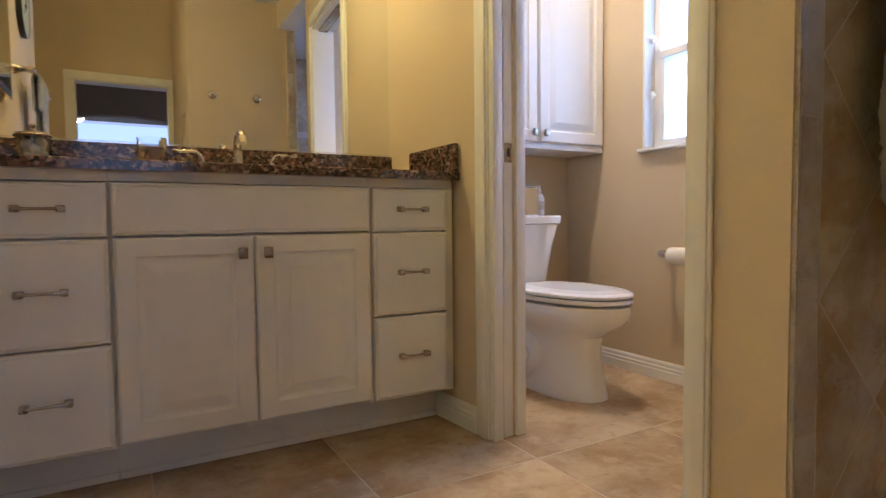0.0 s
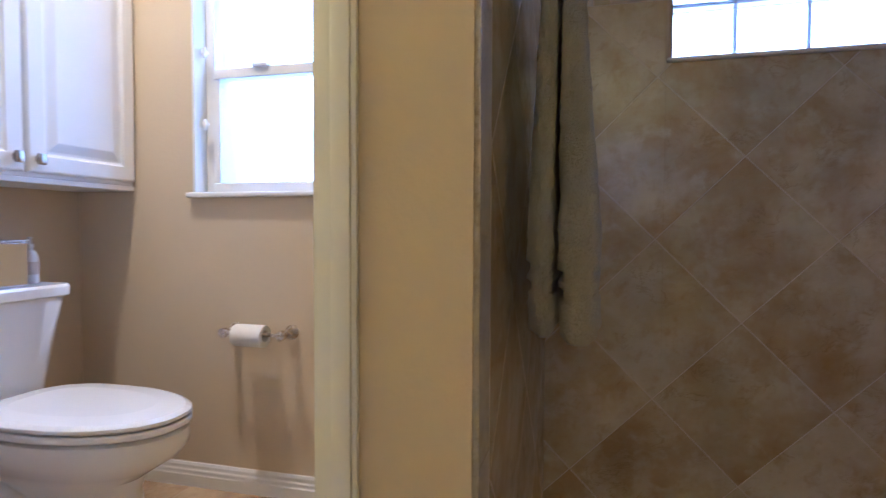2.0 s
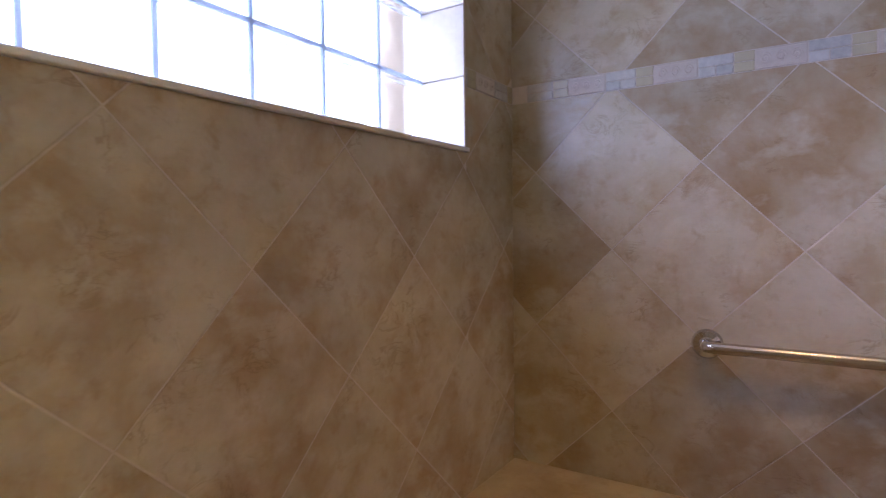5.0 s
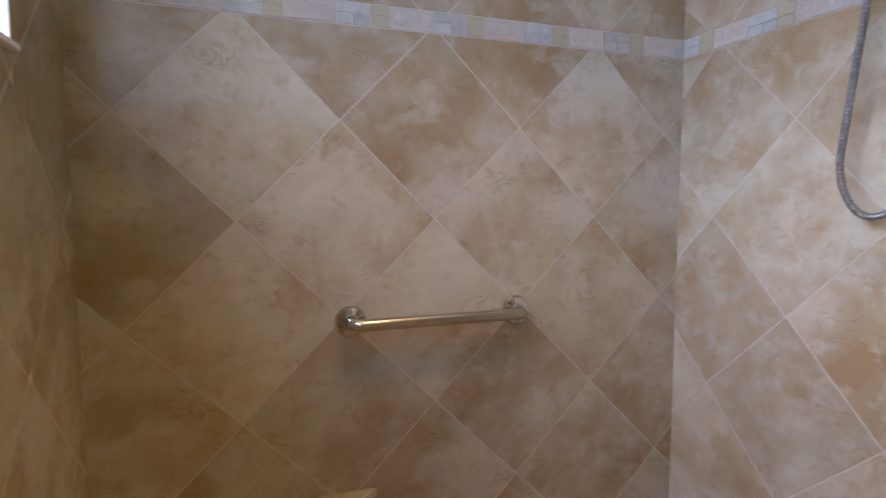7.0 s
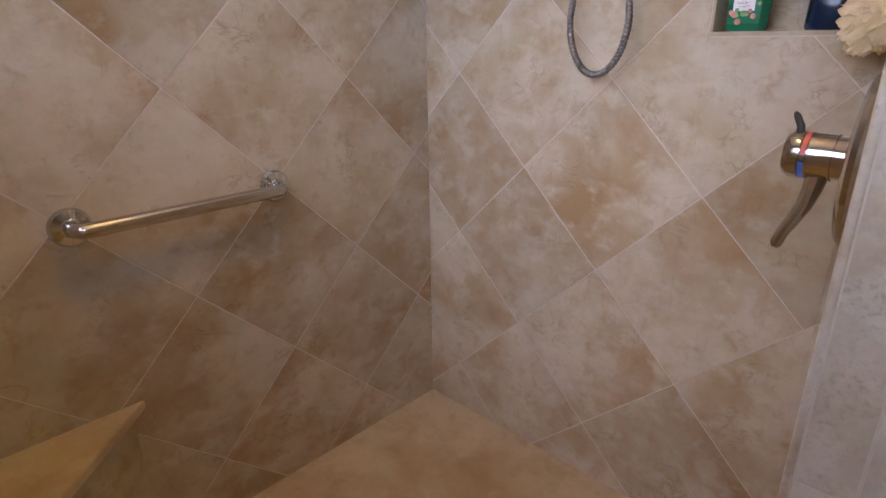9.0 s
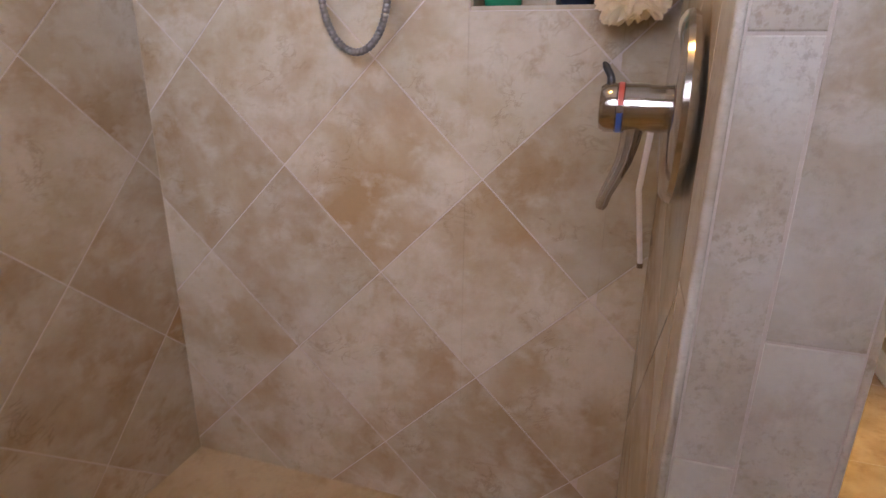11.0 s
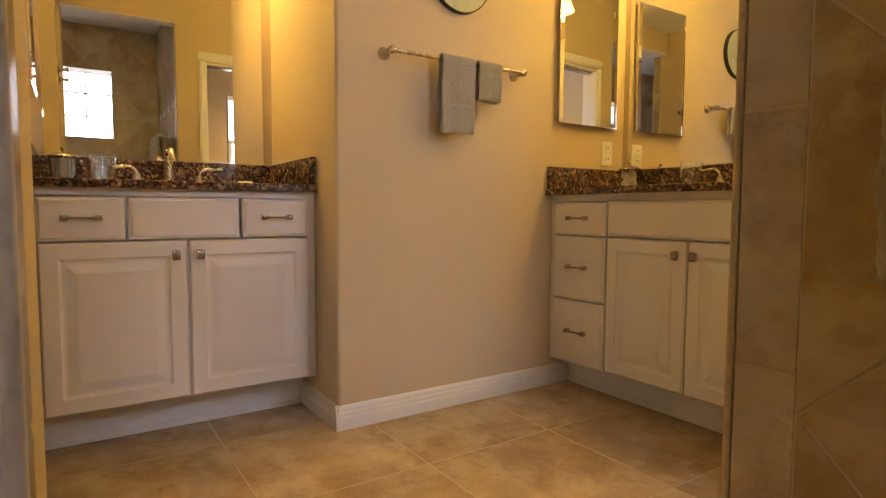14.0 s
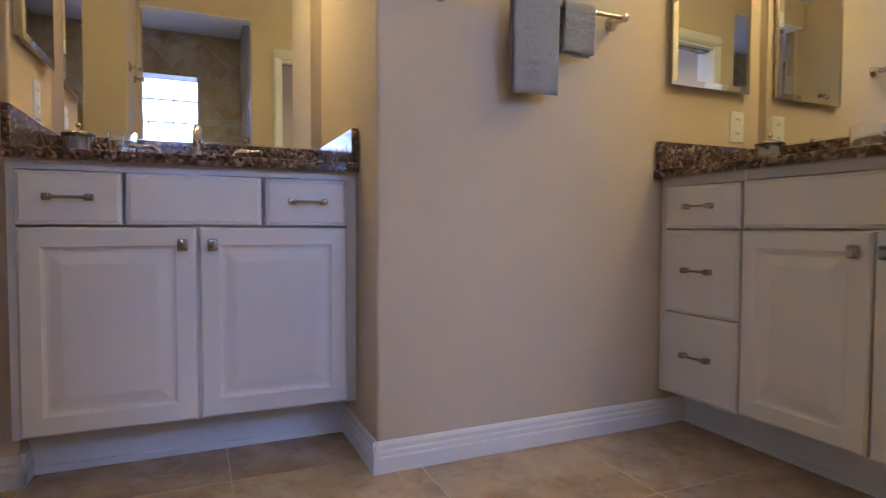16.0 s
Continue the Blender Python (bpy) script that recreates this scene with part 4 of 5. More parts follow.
def soap_dish(at):
    d = thing("soap_dish", at, "small shallow glass soap dish", "soap dish")
    part("dish", lathe([(0.0, 0.001), (0.035, 0.001), (0.048, 0.012), (0.046, 0.012), (0.034, 0.004), (0.0, 0.004)], at, (0, 0, 1), 26), "glass", d)
    part("soap", box(at[0] - 0.02, at[1] - 0.03, at[2] + 0.004, at[0] + 0.02, at[1] + 0.03, at[2] + 0.020, 0.008), "cotton", d, "cream soap bar")


soap_dish((-1.05, 1.04, 0.9035))


def vanity_light(face, us, z, label):
    v = thing("vanity_light", face.p(sum(us) / len(us), z, 0), label, "vanity light", "vanity lights")
    part("back_plate", face.box(us[0] - 0.08, z + 0.075, 0.0, us[-1] + 0.08, z + 0.16, 0.02, 0.008), "nickel", v)
    for u in us:
        part("arm", tube(bend([face.p(u, z + 0.115, 0.01), face.p(u, z + 0.115, 0.14), face.p(u, z + 0.03, 0.14)], 0.02), 0.008, 12), "nickel", v)
        s = part("shade", lathe([(0.022, 0.035), (0.03, 0.03), (0.045, -0.02), (0.068, -0.075), (0.066, -0.076), (0.043, -0.022), (0.0, 0.02)], face.p(u, z, 0.14), (0, 0, 1), 28), "shade", v, "warm glowing glass shade")
        s.visible_shadow = False


vanity_light(Face((0, YN, 0), (1, 0, 0), (0, -1, 0)), (-0.20, 0.10, 0.40), 2.035, "nickel three-lamp light bar, glowing warm, over the mirror")
vanity_light(Face((-1.27, 0, 0), (0, 1, 0), (1, 0, 0)), (0.52, 0.77, 1.02), 2.035, "nickel three-lamp light bar, glowing warm, over the small mirror")



def ceiling_light(at, label):
    c = thing("ceiling_light", at, label, "ceiling light", "ceiling lights")
    part("trim_ring", lathe([(0.062, 0.0), (0.062, -0.010), (0.088, -0.006), (0.092, 0.0)], at, (0, 0, 1), 36), "trim", c, "white trim ring")
    d = part("lens", lathe([(0.062, -0.003), (0.0, -0.004)], at, (0, 0, 1), 30), "shade", c, "glowing lens")
    d.visible_shadow = False


ceiling_light((1.45, 2.30, ZC), "round recessed ceiling light in the toilet room")
ceiling_light((1.20, -0.24, ZS), "round recessed ceiling light in the shower")

# ---- towel wall ----


def towel_bar(face, u0, u1, z, out, label, flare=0.024):
    b = thing("towel_bar", face.p((u0 + u1) / 2, z, 0), label, "towel bar", "towel bars")
    part("bar", tube([face.p(u0 - 0.004, z, out), face.p(u1 + 0.004, z, out)], 0.0075, 16), "nickel", b)
    ax = face.w
    for u in (u0, u1):
        part("post", lathe([(flare, 0.0), (flare, 0.004), (flare * 0.8, 0.012), (0.012, out * 0.5), (0.0115, out * 0.8), (0.0145, out - 0.006), (0.0145, out + 0.009), (0.008, out + 0.014), (0.0, out + 0.015)], face.p(u, z, 0), ax, 26), "nickel", b)
    return b


def towel(face, u0, u1, z, out, front, back, tops, grow, material, name, label, seed):
    """A folded towel over a bar: a thick cloth with round edges that hangs down in front and behind, fuller towards its hems."""
    t = thing(name, face.p((u0 + u1) / 2, z, out), label, "towel", "hanging towels")
    r = 0.0085
    path = []
    nf, nb = (130, 100) if front > 0.4 else (70, 60)
    for k in range(nf + 1):
        d = front * (1 - k / nf)
        th = tops[0] + grow[0] * min(1.0, d / 0.45)
        path.append((r - 0.004 * min(1.0, d / 0.1) + th / 2, -d, 1.0, 0.0, th, d, front - d))
    for k in range(1, 8):
        a = math.pi * k / 8
        th = tops[0] + (tops[1] - tops[0]) * k / 8
        path.append(((r + th / 2) * math.cos(a), (r + th / 2) * math.sin(a), math.cos(a), math.sin(a), th, 0.0, 1.0))
    for k in range(nb + 1):
        d = back * k / nb
        th = tops[1] + grow[1] * min(1.0, d / 0.45)
        path.append((-(r - 0.004 * min(1.0, d / 0.1) + th / 2), -d, -1.0, 0.0, th, d, back - d))
    half, mid = (u1 - u0) / 2, (u0 + u1) / 2
    flat_n, round_n = (64, 9) if half > 0.15 else (30, 7)
    loops = []
    for w, dz, nw, nz, th, d, hem in path:
        if 0.070 < hem < 0.088 or 0.104 < hem < 0.120:
            th *= 0.72
        round_off = min(1.0, (hem + 0.004) / 0.016) ** 0.5
        th *= round_off
        ring = []
        for side in (1, -1):
            for k in range(flat_n + 1):
                ring.append((side * (half - th / 2) * (1 - 2 * k / flat_n), side * th / 2))
            for k in range(1, round_n):
                a = math.pi * k / round_n
                ring.append((-side * (half - th / 2) - side * math.sin(a) * th / 2, side * math.cos(a) * th / 2))
        row = []
        sag = min(1.0, d / 0.25)
        for pu, pn in ring:
            q = Vector((pu * 9 + seed, dz * 4, seed * 0.7))
            soft = noise.noise(Vector((pu * 38, pn * 38 + seed, dz * 30))) * 0.0034 + noise.noise(Vector((pu * 120, pn * 120, dz * 110 + seed))) * 0.0026
            soft *= 1.0 if half > 0.15 else 0.4
            swell = 1 + 0.10 * noise.noise(Vector((pu * 6, dz * 9, seed + 4)))
            wave = noise.noise(q) * 0.010 * sag + (0.0035 * math.sin(pu * 62 + seed + 1.5 * noise.noise(q * 0.5)) * sag if pn > 0 else 0.0)
            k = pn * swell + (soft if pn >= 0 else -soft)
            du = noise.noise(Vector((dz * 7, seed, nw))) * 0.006 * sag + soft * (1 if pu > 0 else -1)
            drop = noise.noise(Vector((pu * 7, seed, nw * 3))) * 0.008 * sag
            row.append(face.p(mid + pu + du, z + dz + drop + nz * k, out + w + nw * k + wave))
        loops.append(row)
    part("cloth", loft(loops), material, t)
    return t


towel_bar(TW, 1.407, 2.021, 1.376, 0.064, "brushed nickel towel bar with flared posts on the tan wall")
towel(TW, 1.610, 1.764, 1.376, 0.064, 0.272, 0.265, (0.012, 0.010), (0.006, 0.004), "grey_towel", "hand_towel", "blue-grey terry hand towel folded over the towel bar", 1.3)
towel(TW, 1.783, 1.897, 1.376, 0.064, 0.135, 0.140, (0.010, 0.009), (0.004, 0.003), "grey_towel", "washcloth", "small blue-grey washcloth folded over the towel bar", 4.1)

PF = Face((0, YP, 0), (1, 0, 0), (0, -1, 0))
towel_bar(PF, 1.148, 1.73, 1.382, 0.090, "brushed nickel towel bar with flared posts on shower tile", 0.026)
towel(PF, 1.165, 1.60, 1.382, 0.089, 0.632, 0.626, (0.028, 0.023), (0.031, 0.019), "sage", "bath_towel", "thick sage-grey bath towel folded over the shower bar", 7.7)


def wall_clock(face, u, z, r):
    c = thing("wall_clock", face.p(u, z, 0), "round wall clock with sage face, rim blackened for its edge shadow", "clock")
    at = face.p(u, z, 0)
    # rim coloured black to stand in for the thin shadow beside the clock
    part("rim", lathe([(0.0, 0.0), (r, 0.0), (r, 0.020), (r - 0.002, 0.024), (r - 0.005, 0.021), (0.0, 0.019)], at, face.w, 56), "black", c, "dark rim")
    part("dial", lathe([(r - 0.0045, 0.0212), (0.0, 0.0218)], at, face.w, 56), "clockface", c, "sage green dial")
    for ang, ln, wd in ((-14, 0.050, 0.0026), (128, 0.078, 0.0016)):
        d = Vector((0, math.sin(radians(ang)), math.cos(radians(ang))))
        n = Vector((0, d.z, -d.y))
        b0 = face.p(u, z, 0.024)
        bm = bmesh.new()
        vs = [bm.verts.new(b0 + d * a + n * s + face.w * h) for h in (0.0, 0.002) for a, s in ((-0.02, -wd), (-0.02, wd), (ln, wd * 0.3), (ln, -wd * 0.3))]
        for f in ((0, 1, 2, 3), (7, 6, 5, 4), (0, 4, 5, 1), (1, 5, 6, 2), (2, 6, 7, 3), (3, 7, 4, 0)):
            bm.faces.new([vs[q] for q in f])
        bmesh.ops.recalc_face_normals(bm, faces=bm.faces)
        part("clock_hand", bm, "black", c, "", False)
    part("pin", lathe([(0.010, 0.022), (0.010, 0.028), (0.0, 0.029)], at, face.w, 16), "black", c)


wall_clock(TW, 1.738, 1.717, 0.139)


def robe_hook(face, u, z):
    h = thing("robe_hook", face.p(u, z, 0), "brushed nickel robe hook on the tan wall", "robe hook", "robe hooks")
    part("flange", lathe([(0.032, 0.0), (0.032, 0.004), (0.02, 0.010), (0.009, 0.022), (0.009, 0.034)], face.p(u, z, 0), face.w, 24), "nickel", h)
    part("peg", lathe([(0.009, 0.034), (0.010, 0.046), (0.017, 0.056), (0.016, 0.062), (0.0, 0.064)], face.p(u, z, 0), face.w, 20), "nickel", h)


ST = Face((0, 0.389, 0), (-1, 0, 0), (0, 1, 0))
robe_hook(ST, -0.47, 1.685)
robe_hook(ST, -0.79, 1.685)

# ---- toilet room ----


def toilet(cx, yf, yb):
    t = thing("toilet", (cx, 2.45, 0), "white ceramic two-piece toilet with closed lid", "toilet")
    cy = 2.36
    loops = [egg(cx, cy, 0.128, cy - 2.150, 0.33, 0.0), egg(cx, cy, 0.131, cy - 2.146, 0.33, 0.010), egg(cx, cy, 0.128, cy - 2.150, 0.33, 0.030), egg(cx, cy, 0.117, cy - 2.166, 0.325, 0.09),
             egg(cx, cy, 0.108, cy - 2.180, 0.32, 0.16), egg(cx, cy, 0.105, cy - 2.184, 0.315, 0.22), egg(cx, cy, 0.112, cy - 2.168, 0.315, 0.262), egg(cx, cy, 0.138, cy - 2.118, 0.315, 0.294),
             egg(cx, cy, 0.166, cy - 2.068, 0.315, 0.325), egg(cx, cy, 0.180, cy - 2.046, 0.315, 0.352), egg(cx, cy, 0.184, cy - 2.040, 0.315, 0.376), egg(cx, cy, 0.183, cy - 2.042, 0.315, 0.396),
             egg(cx, cy, 0.174, cy - 2.054, 0.31, 0.401)]
    part("bowl", loft(loops), "ceramic", t)
    for s in (-1, 1):
        x = cx + s * 0.108
        bm = tube(bend([(x, 2.62, 0.06), (x, 2.46, 0.08), (x, 2.40, 0.17), (x, 2.50, 0.24), (x, 2.64, 0.20)], 0.07, 8), 0.034, 16)
        part("trapway", bm, "ceramic", t)
        part("bolt_cap", lathe([(0.016, 0.0), (0.015, 0.012), (0.008, 0.018), (0.0, 0.019)], (cx + s * 0.125, 2.50, 0.012), (0, 0, 1), 16), "ceramic", t)
    seat = [egg(cx, cy, 0.186, cy - 2.040, 0.235, 0.409), egg(cx, cy, 0.189, cy - 2.035, 0.235, 0.413), egg(cx, cy, 0.189, cy - 2.035, 0.235, 0.423), egg(cx, cy, 0.185, cy - 2.040, 0.23, 0.427)]
    part("seat", loft(seat), "ceramic", t)
    lid = [egg(cx, cy, 0.185, cy - 2.040, 0.235, 0.432), egg(cx, cy, 0.189, cy - 2.035, 0.237, 0.436), egg(cx, cy, 0.189, cy - 2.036, 0.237, 0.444),
           egg(cx, cy, 0.176, cy - 2.052, 0.228, 0.452), egg(cx, cy, 0.12, cy - 2.13, 0.17, 0.457)]
    part("lid", loft(lid), "ceramic", t)
    part("hinge", tube([(cx - 0.09, 2.60, 0.435), (cx + 0.09, 2.60, 0.435)], 0.013, 14), "ceramic", t)

    def rr(w0, y0, y1, z, n=6, r=0.035):
        pts = []
        for (px, py), a0 in (((cx + w0 - r, y1 - r), 0), ((cx - w0 + r, y1 - r), 90), ((cx - w0 + r, y0 + r), 180), ((cx + w0 - r, y0 + r), 270)):
            for k in range(n + 1):
                a = radians(a0 + 90 * k / n)
                pts.append((px + r * math.cos(a), py + r * math.sin(a), z))
        return pts
    tank = [rr(0.150, 2.65, 2.845, 0.404), rr(0.152, 2.645, 2.845, 0.42), rr(0.168, 2.638, 2.845, 0.52), rr(0.190, 2.628, 2.845, 0.64), rr(0.205, 2.618, 2.845, 0.715)]
    part("tank", loft(tank), "ceramic", t)
    part("tank_lid", loft([rr(0.208, 2.612, 2.848, 0.716), rr(0.216, 2.606, 2.850, 0.722), rr(0.217, 2.605, 2.850, 0.748), rr(0.212, 2.610, 2.847, 0.756)]), "ceramic", t)
    part("flush_lever", tube([(cx - 0.15, 2.618, 0.68), (cx - 0.15, 2.600, 0.68), (cx - 0.08, 2.598, 0.672)], 0.006, 10), "nickel", t, "nickel flush lever")


toilet(1.475, 2.03, 2.85)


def tank_top_things():
    b = thing("tissue_box_cover", (1.52, 2.72, 0.756), "shiny chrome tissue box cover on the toilet tank", "tissue box")
    part("cover", box(1.45, 2.66, 0.757, 1.58, 2.79, 0.890, 0.004), "chrome", b)
    part("rim", box(1.446, 2.656, 0.889, 1.584, 2.794, 0.895, 0.002), "bronze", b, "dark rim")
    at = (1.627, 2.71, 0.756)
    s = thing("pump_bottle", at, "small white pump bottle on the toilet tank", "bottle")
    part("bottle", lathe([(0.0, 0.0), (0.020, 0.001), (0.022, 0.006), (0.022, 0.085), (0.016, 0.100), (0.009, 0.106), (0.009, 0.114)], at, (0, 0, 1), 22), "label", s)
    part("pump", lathe([(0.010, 0.114), (0.010, 0.124), (0.004, 0.126), (0.004, 0.140), (0.007, 0.142), (0.007, 0.147), (0.0, 0.148)], at, (0, 0, 1), 16), "outlet", s)
    part("print", lathe([(0.0223, 0.03), (0.0223, 0.07)], at, (0, 0, 1), 22), "relief", s, "faint printed label")


tank_top_things()

CF = Face((0, 2.61, 0), (1, 0, 0), (0, -1, 0))
toilet_cab = thing("wall_cabinet", (1.49, 2.74, 1.085), "white two-door wall cabinet above the toilet", "cabinet")
part("body", CF.box(1.108, 1.083, -0.248, 1.942, 1.98, 0.0, 0.002), "cabinet", toilet_cab)
part("bottom_rail", CF.box(1.103, 1.065, -0.246, 1.943, 1.0825, 0.006, 0.003), "cabinet", toilet_cab)
for a, b, k in ((1.116, 1.519, 1.490), (1.531, 1.932, 1.558)):
    d = panel_front(CF, a, 1.096, b, 1.97, toilet_cab)
    knob(CF, k, 1.135, 0.0208, d)


def paper_holder():
    h = thing("toilet_paper_holder", (1.945, 2.1, 0.58), "brushed nickel toilet paper holder with a white roll", "paper holder")
    for y in (1.975, 2.190):
        part("post", lathe([(0.025, 0.0), (0.025, 0.004), (0.018, 0.012), (0.011, 0.035), (0.012, 0.055), (0.016, 0.062), (0.016, 0.080), (0.0, 0.084)], (1.9445, y, 0.583), (-1, 0, 0), 22), "nickel", h)
    part("spindle", tube([(1.875, 1.975, 0.583), (1.875, 2.190, 0.583)], 0.007, 12), "nickel", h)
    part("roll", lathe([(0.020, -0.055), (0.036, -0.055), (0.037, -0.05), (0.037, 0.05), (0.036, 0.055), (0.020, 0.055), (0.020, -0.055)], (1.875, 2.09, 0.578), (0, 1, 0), 30), "paper", h, "white paper roll")


paper_holder()

# ---- niche and its bottles ----
niche = thing("niche", (XS, 0.035, 1.242), "recessed tiled shower niche with bottles in it", "niche", kind="structure")
part("niche_back", box(0.341, -0.125, 1.242, 0.347, 0.166, 1.590), "tile", niche, "", False)
part("niche_shelf", box(0.347, -0.125, 1.236, XS - 0.001, 0.166, 1.246, 0.001), "tile", niche)
part("niche_top", box(0.347, -0.125, 1.586, XS - 0.001, 0.166, 1.593, 0.001), "tile", niche)
part("niche_side", box(0.347, -0.129, 1.246, XS - 0.001, -0.121, 1.586, 0.001), "tile", niche)
part("niche_side", box(0.347, 0.162, 1.246, XS - 0.001, 0.170, 1.586, 0.001), "tile", niche)


def oval(cx, cy, rx, ry, z, n=28, p=0.75):
    out = []
    for k in range(n):
        a = 2 * math.pi * k / n
        c, s = math.cos(a), math.sin(a)
        out.append((cx + rx * abs(c) ** p * (1 if c >= 0 else -1), cy + ry * abs(s) ** p * (1 if s >= 0 else -1), z))
    return out


def letters(parent, body, x, y, z, size, material):
    cu = bpy.data.curves.new("lettering", "FONT")
    cu.body, cu.size, cu.align_x, cu.extrude = body, size, "CENTER", 0.0002
    tmp = bpy.data.objects.new("lettering", cu)
    scene.collection.objects.link(tmp)
    me = bpy.data.meshes.new_from_object(tmp.evaluated_get(bpy.context.evaluated_depsgraph_get()))
    bpy.data.objects.remove(tmp)
    bm = bmesh.new()
    bm.from_mesh(me)
    bm.transform(Matrix.Translation((x, y, z)) @ pose(0, 0, 0, 90, 0, 90))
    part("lettering", bm, material, parent, "", False)


def green_bottle(cx, cy, z):
    b = thing("shampoo_bottle", (cx, cy, z), "green pump bottle with a fruit label in the niche", "bottle", "niche bottles")
    body = [oval(cx, cy, 0.024, 0.035, z + 0.001), oval(cx, cy, 0.026, 0.038, z + 0.006), oval(cx, cy, 0.0275, 0.040, z + 0.07), oval(cx, cy, 0.028, 0.042, z + 0.140),
            oval(cx, cy, 0.027, 0.041, z + 0.150), oval(cx, cy, 0.023, 0.034, z + 0.163), oval(cx, cy, 0.016, 0.021, z + 0.174), oval(cx, cy, 0.013, 0.014, z + 0.179)]
    part("body", loft(body), "green", b)
    part("collar", lathe([(0.016, 0.179), (0.0165, 0.197), (0.012, 0.202), (0.006, 0.205), (0.005, 0.222)], (cx, cy, z), (0, 0, 1), 24), "green", b)
    part("pump", tube(bend([(cx, cy - 0.010, z + 0.226), (cx, cy, z + 0.229), (cx + 0.012, cy + 0.022, z + 0.229), (cx + 0.016, cy + 0.032, z + 0.220)], 0.008), 0.0056, 12), "green", b)
    x = cx + 0.0288
    lab = part("label", box(x, cy - 0.030, z + 0.014, x + 0.0006, cy + 0.031, z + 0.136, 0.0002), "green", b, "printed fruit label")
    part("white_panel", box(x + 0.0006, cy - 0.021, z + 0.038, x + 0.0011, cy + 0.019, z + 0.110, 0.0002), "label", lab, "white panel", False)
    part("head_band", box(x + 0.0006, cy - 0.026, z + 0.112, x + 0.0011, cy + 0.026, z + 0.134), "print", lab, "dark band", False)
    letters(lab, "20% MORE", x + 0.0012, cy, z + 0.125, 0.0085, "label")
    letters(lab, "FREE", x + 0.0012, cy + 0.003, z + 0.1155, 0.0085, "label")
    rnd = random.Random(3)
    for k in range(16):
        low = k < 11
        py = cy + (rnd.uniform(-0.025, 0.026) if low else rnd.uniform(0.020, 0.028))
        pz = z + (rnd.uniform(0.018, 0.040) if low else rnd.uniform(0.045, 0.105))
        r = rnd.uniform(0.003, 0.0065)
        part("fruit_print" if k % 3 else "leaf_print", lathe([(r, 0.0), (r * 0.9, 0.0004), (0.0, 0.0005)], (x + 0.0007 + 0.00002 * k, py, pz), (1, 0, 0), 12), "salmon" if k % 3 else "leaf", lab, "", False)
    part("logo_bar", box(x + 0.0012, cy - 0.016, z + 0.092, x + 0.0015, cy + 0.014, z + 0.101, 0.0001), "print", lab, "", False)
    letters(lab, "ALMOND &", x + 0.0013, cy - 0.001, z + 0.082, 0.0072, "print")
    letters(lab, "SHEA BUTTER", x + 0.0013, cy - 0.001, z + 0.0735, 0.0058, "print")
    for k in range(4):
        part("print_line", box(x + 0.0012, cy - 0.014 + 0.003 * (k % 2), z + 0.064 - 0.006 * k, x + 0.0014, cy + 0.012 - 0.004 * (k % 3), z + 0.0655 - 0.006 * k), "bronze", lab, "", False)


green_bottle(0.408, -0.070, 1.246)


def teal_bottle(cx, cy, z):
    b = thing("body_wash_bottle", (cx, cy, z), "teal body wash bottle standing on its dark cap", "bottle", "niche bottles")
    part("cap", loft([oval(cx, cy, 0.026, 0.035, z + 0.001), oval(cx, cy, 0.028, 0.038, z + 0.006), oval(cx, cy, 0.027, 0.037, z + 0.045), oval(cx, cy, 0.026, 0.036, z + 0.068)]), "navy", b, "dark navy cap")
    part("body", loft([oval(cx, cy, 0.026, 0.0362, z + 0.0685), oval(cx, cy, 0.0245, 0.0345, z + 0.09), oval(cx, cy, 0.0255, 0.0355, z + 0.12), oval(cx, cy, 0.0275, 0.038, z + 0.16),
                       oval(cx, cy, 0.0275, 0.0375, z + 0.18), oval(cx, cy, 0.0235, 0.0335, z + 0.198), oval(cx, cy, 0.0215, 0.0315, z + 0.206), oval(cx, cy, 0.022, 0.031, z + 0.216),
                       oval(cx, cy, 0.018, 0.025, z + 0.227), oval(cx, cy, 0.008, 0.012, z + 0.232)]), "teal_solid", b)
    x = cx + 0.0280
    lab = part("label", box(x, cy - 0.012, z + 0.115, x + 0.0005, cy + 0.029, z + 0.188, 0.0002), "deep_teal", b, "deep blue label")
    part("logo_bar", box(x + 0.0006, cy - 0.006, z + 0.160, x + 0.0009, cy + 0.024, z + 0.169), "blue", lab, "", False)
    for k in range(4):
        part("print_line", box(x + 0.0006, cy - 0.004 + 0.004 * (k % 2), z + 0.150 - 0.007 * k, x + 0.0009, cy + 0.022 - 0.004 * (k % 3), z + 0.1522 - 0.007 * k), "teal_solid", lab, "", False)
    for dy, dz, r in ((0.014, 0.098, 0.016), (0.024, 0.080, 0.012), (0.020, 0.112, 0.009)):
        part("fruit_print", lathe([(r, 0.0), (r * 0.95, 0.0006), (0.0, 0.0008)], (x - 0.002, cy + dy, z + dz), (1, 0, 0), 20), "lime", lab, "lime slice print")


teal_bottle(0.408, 0.072, 1.246)


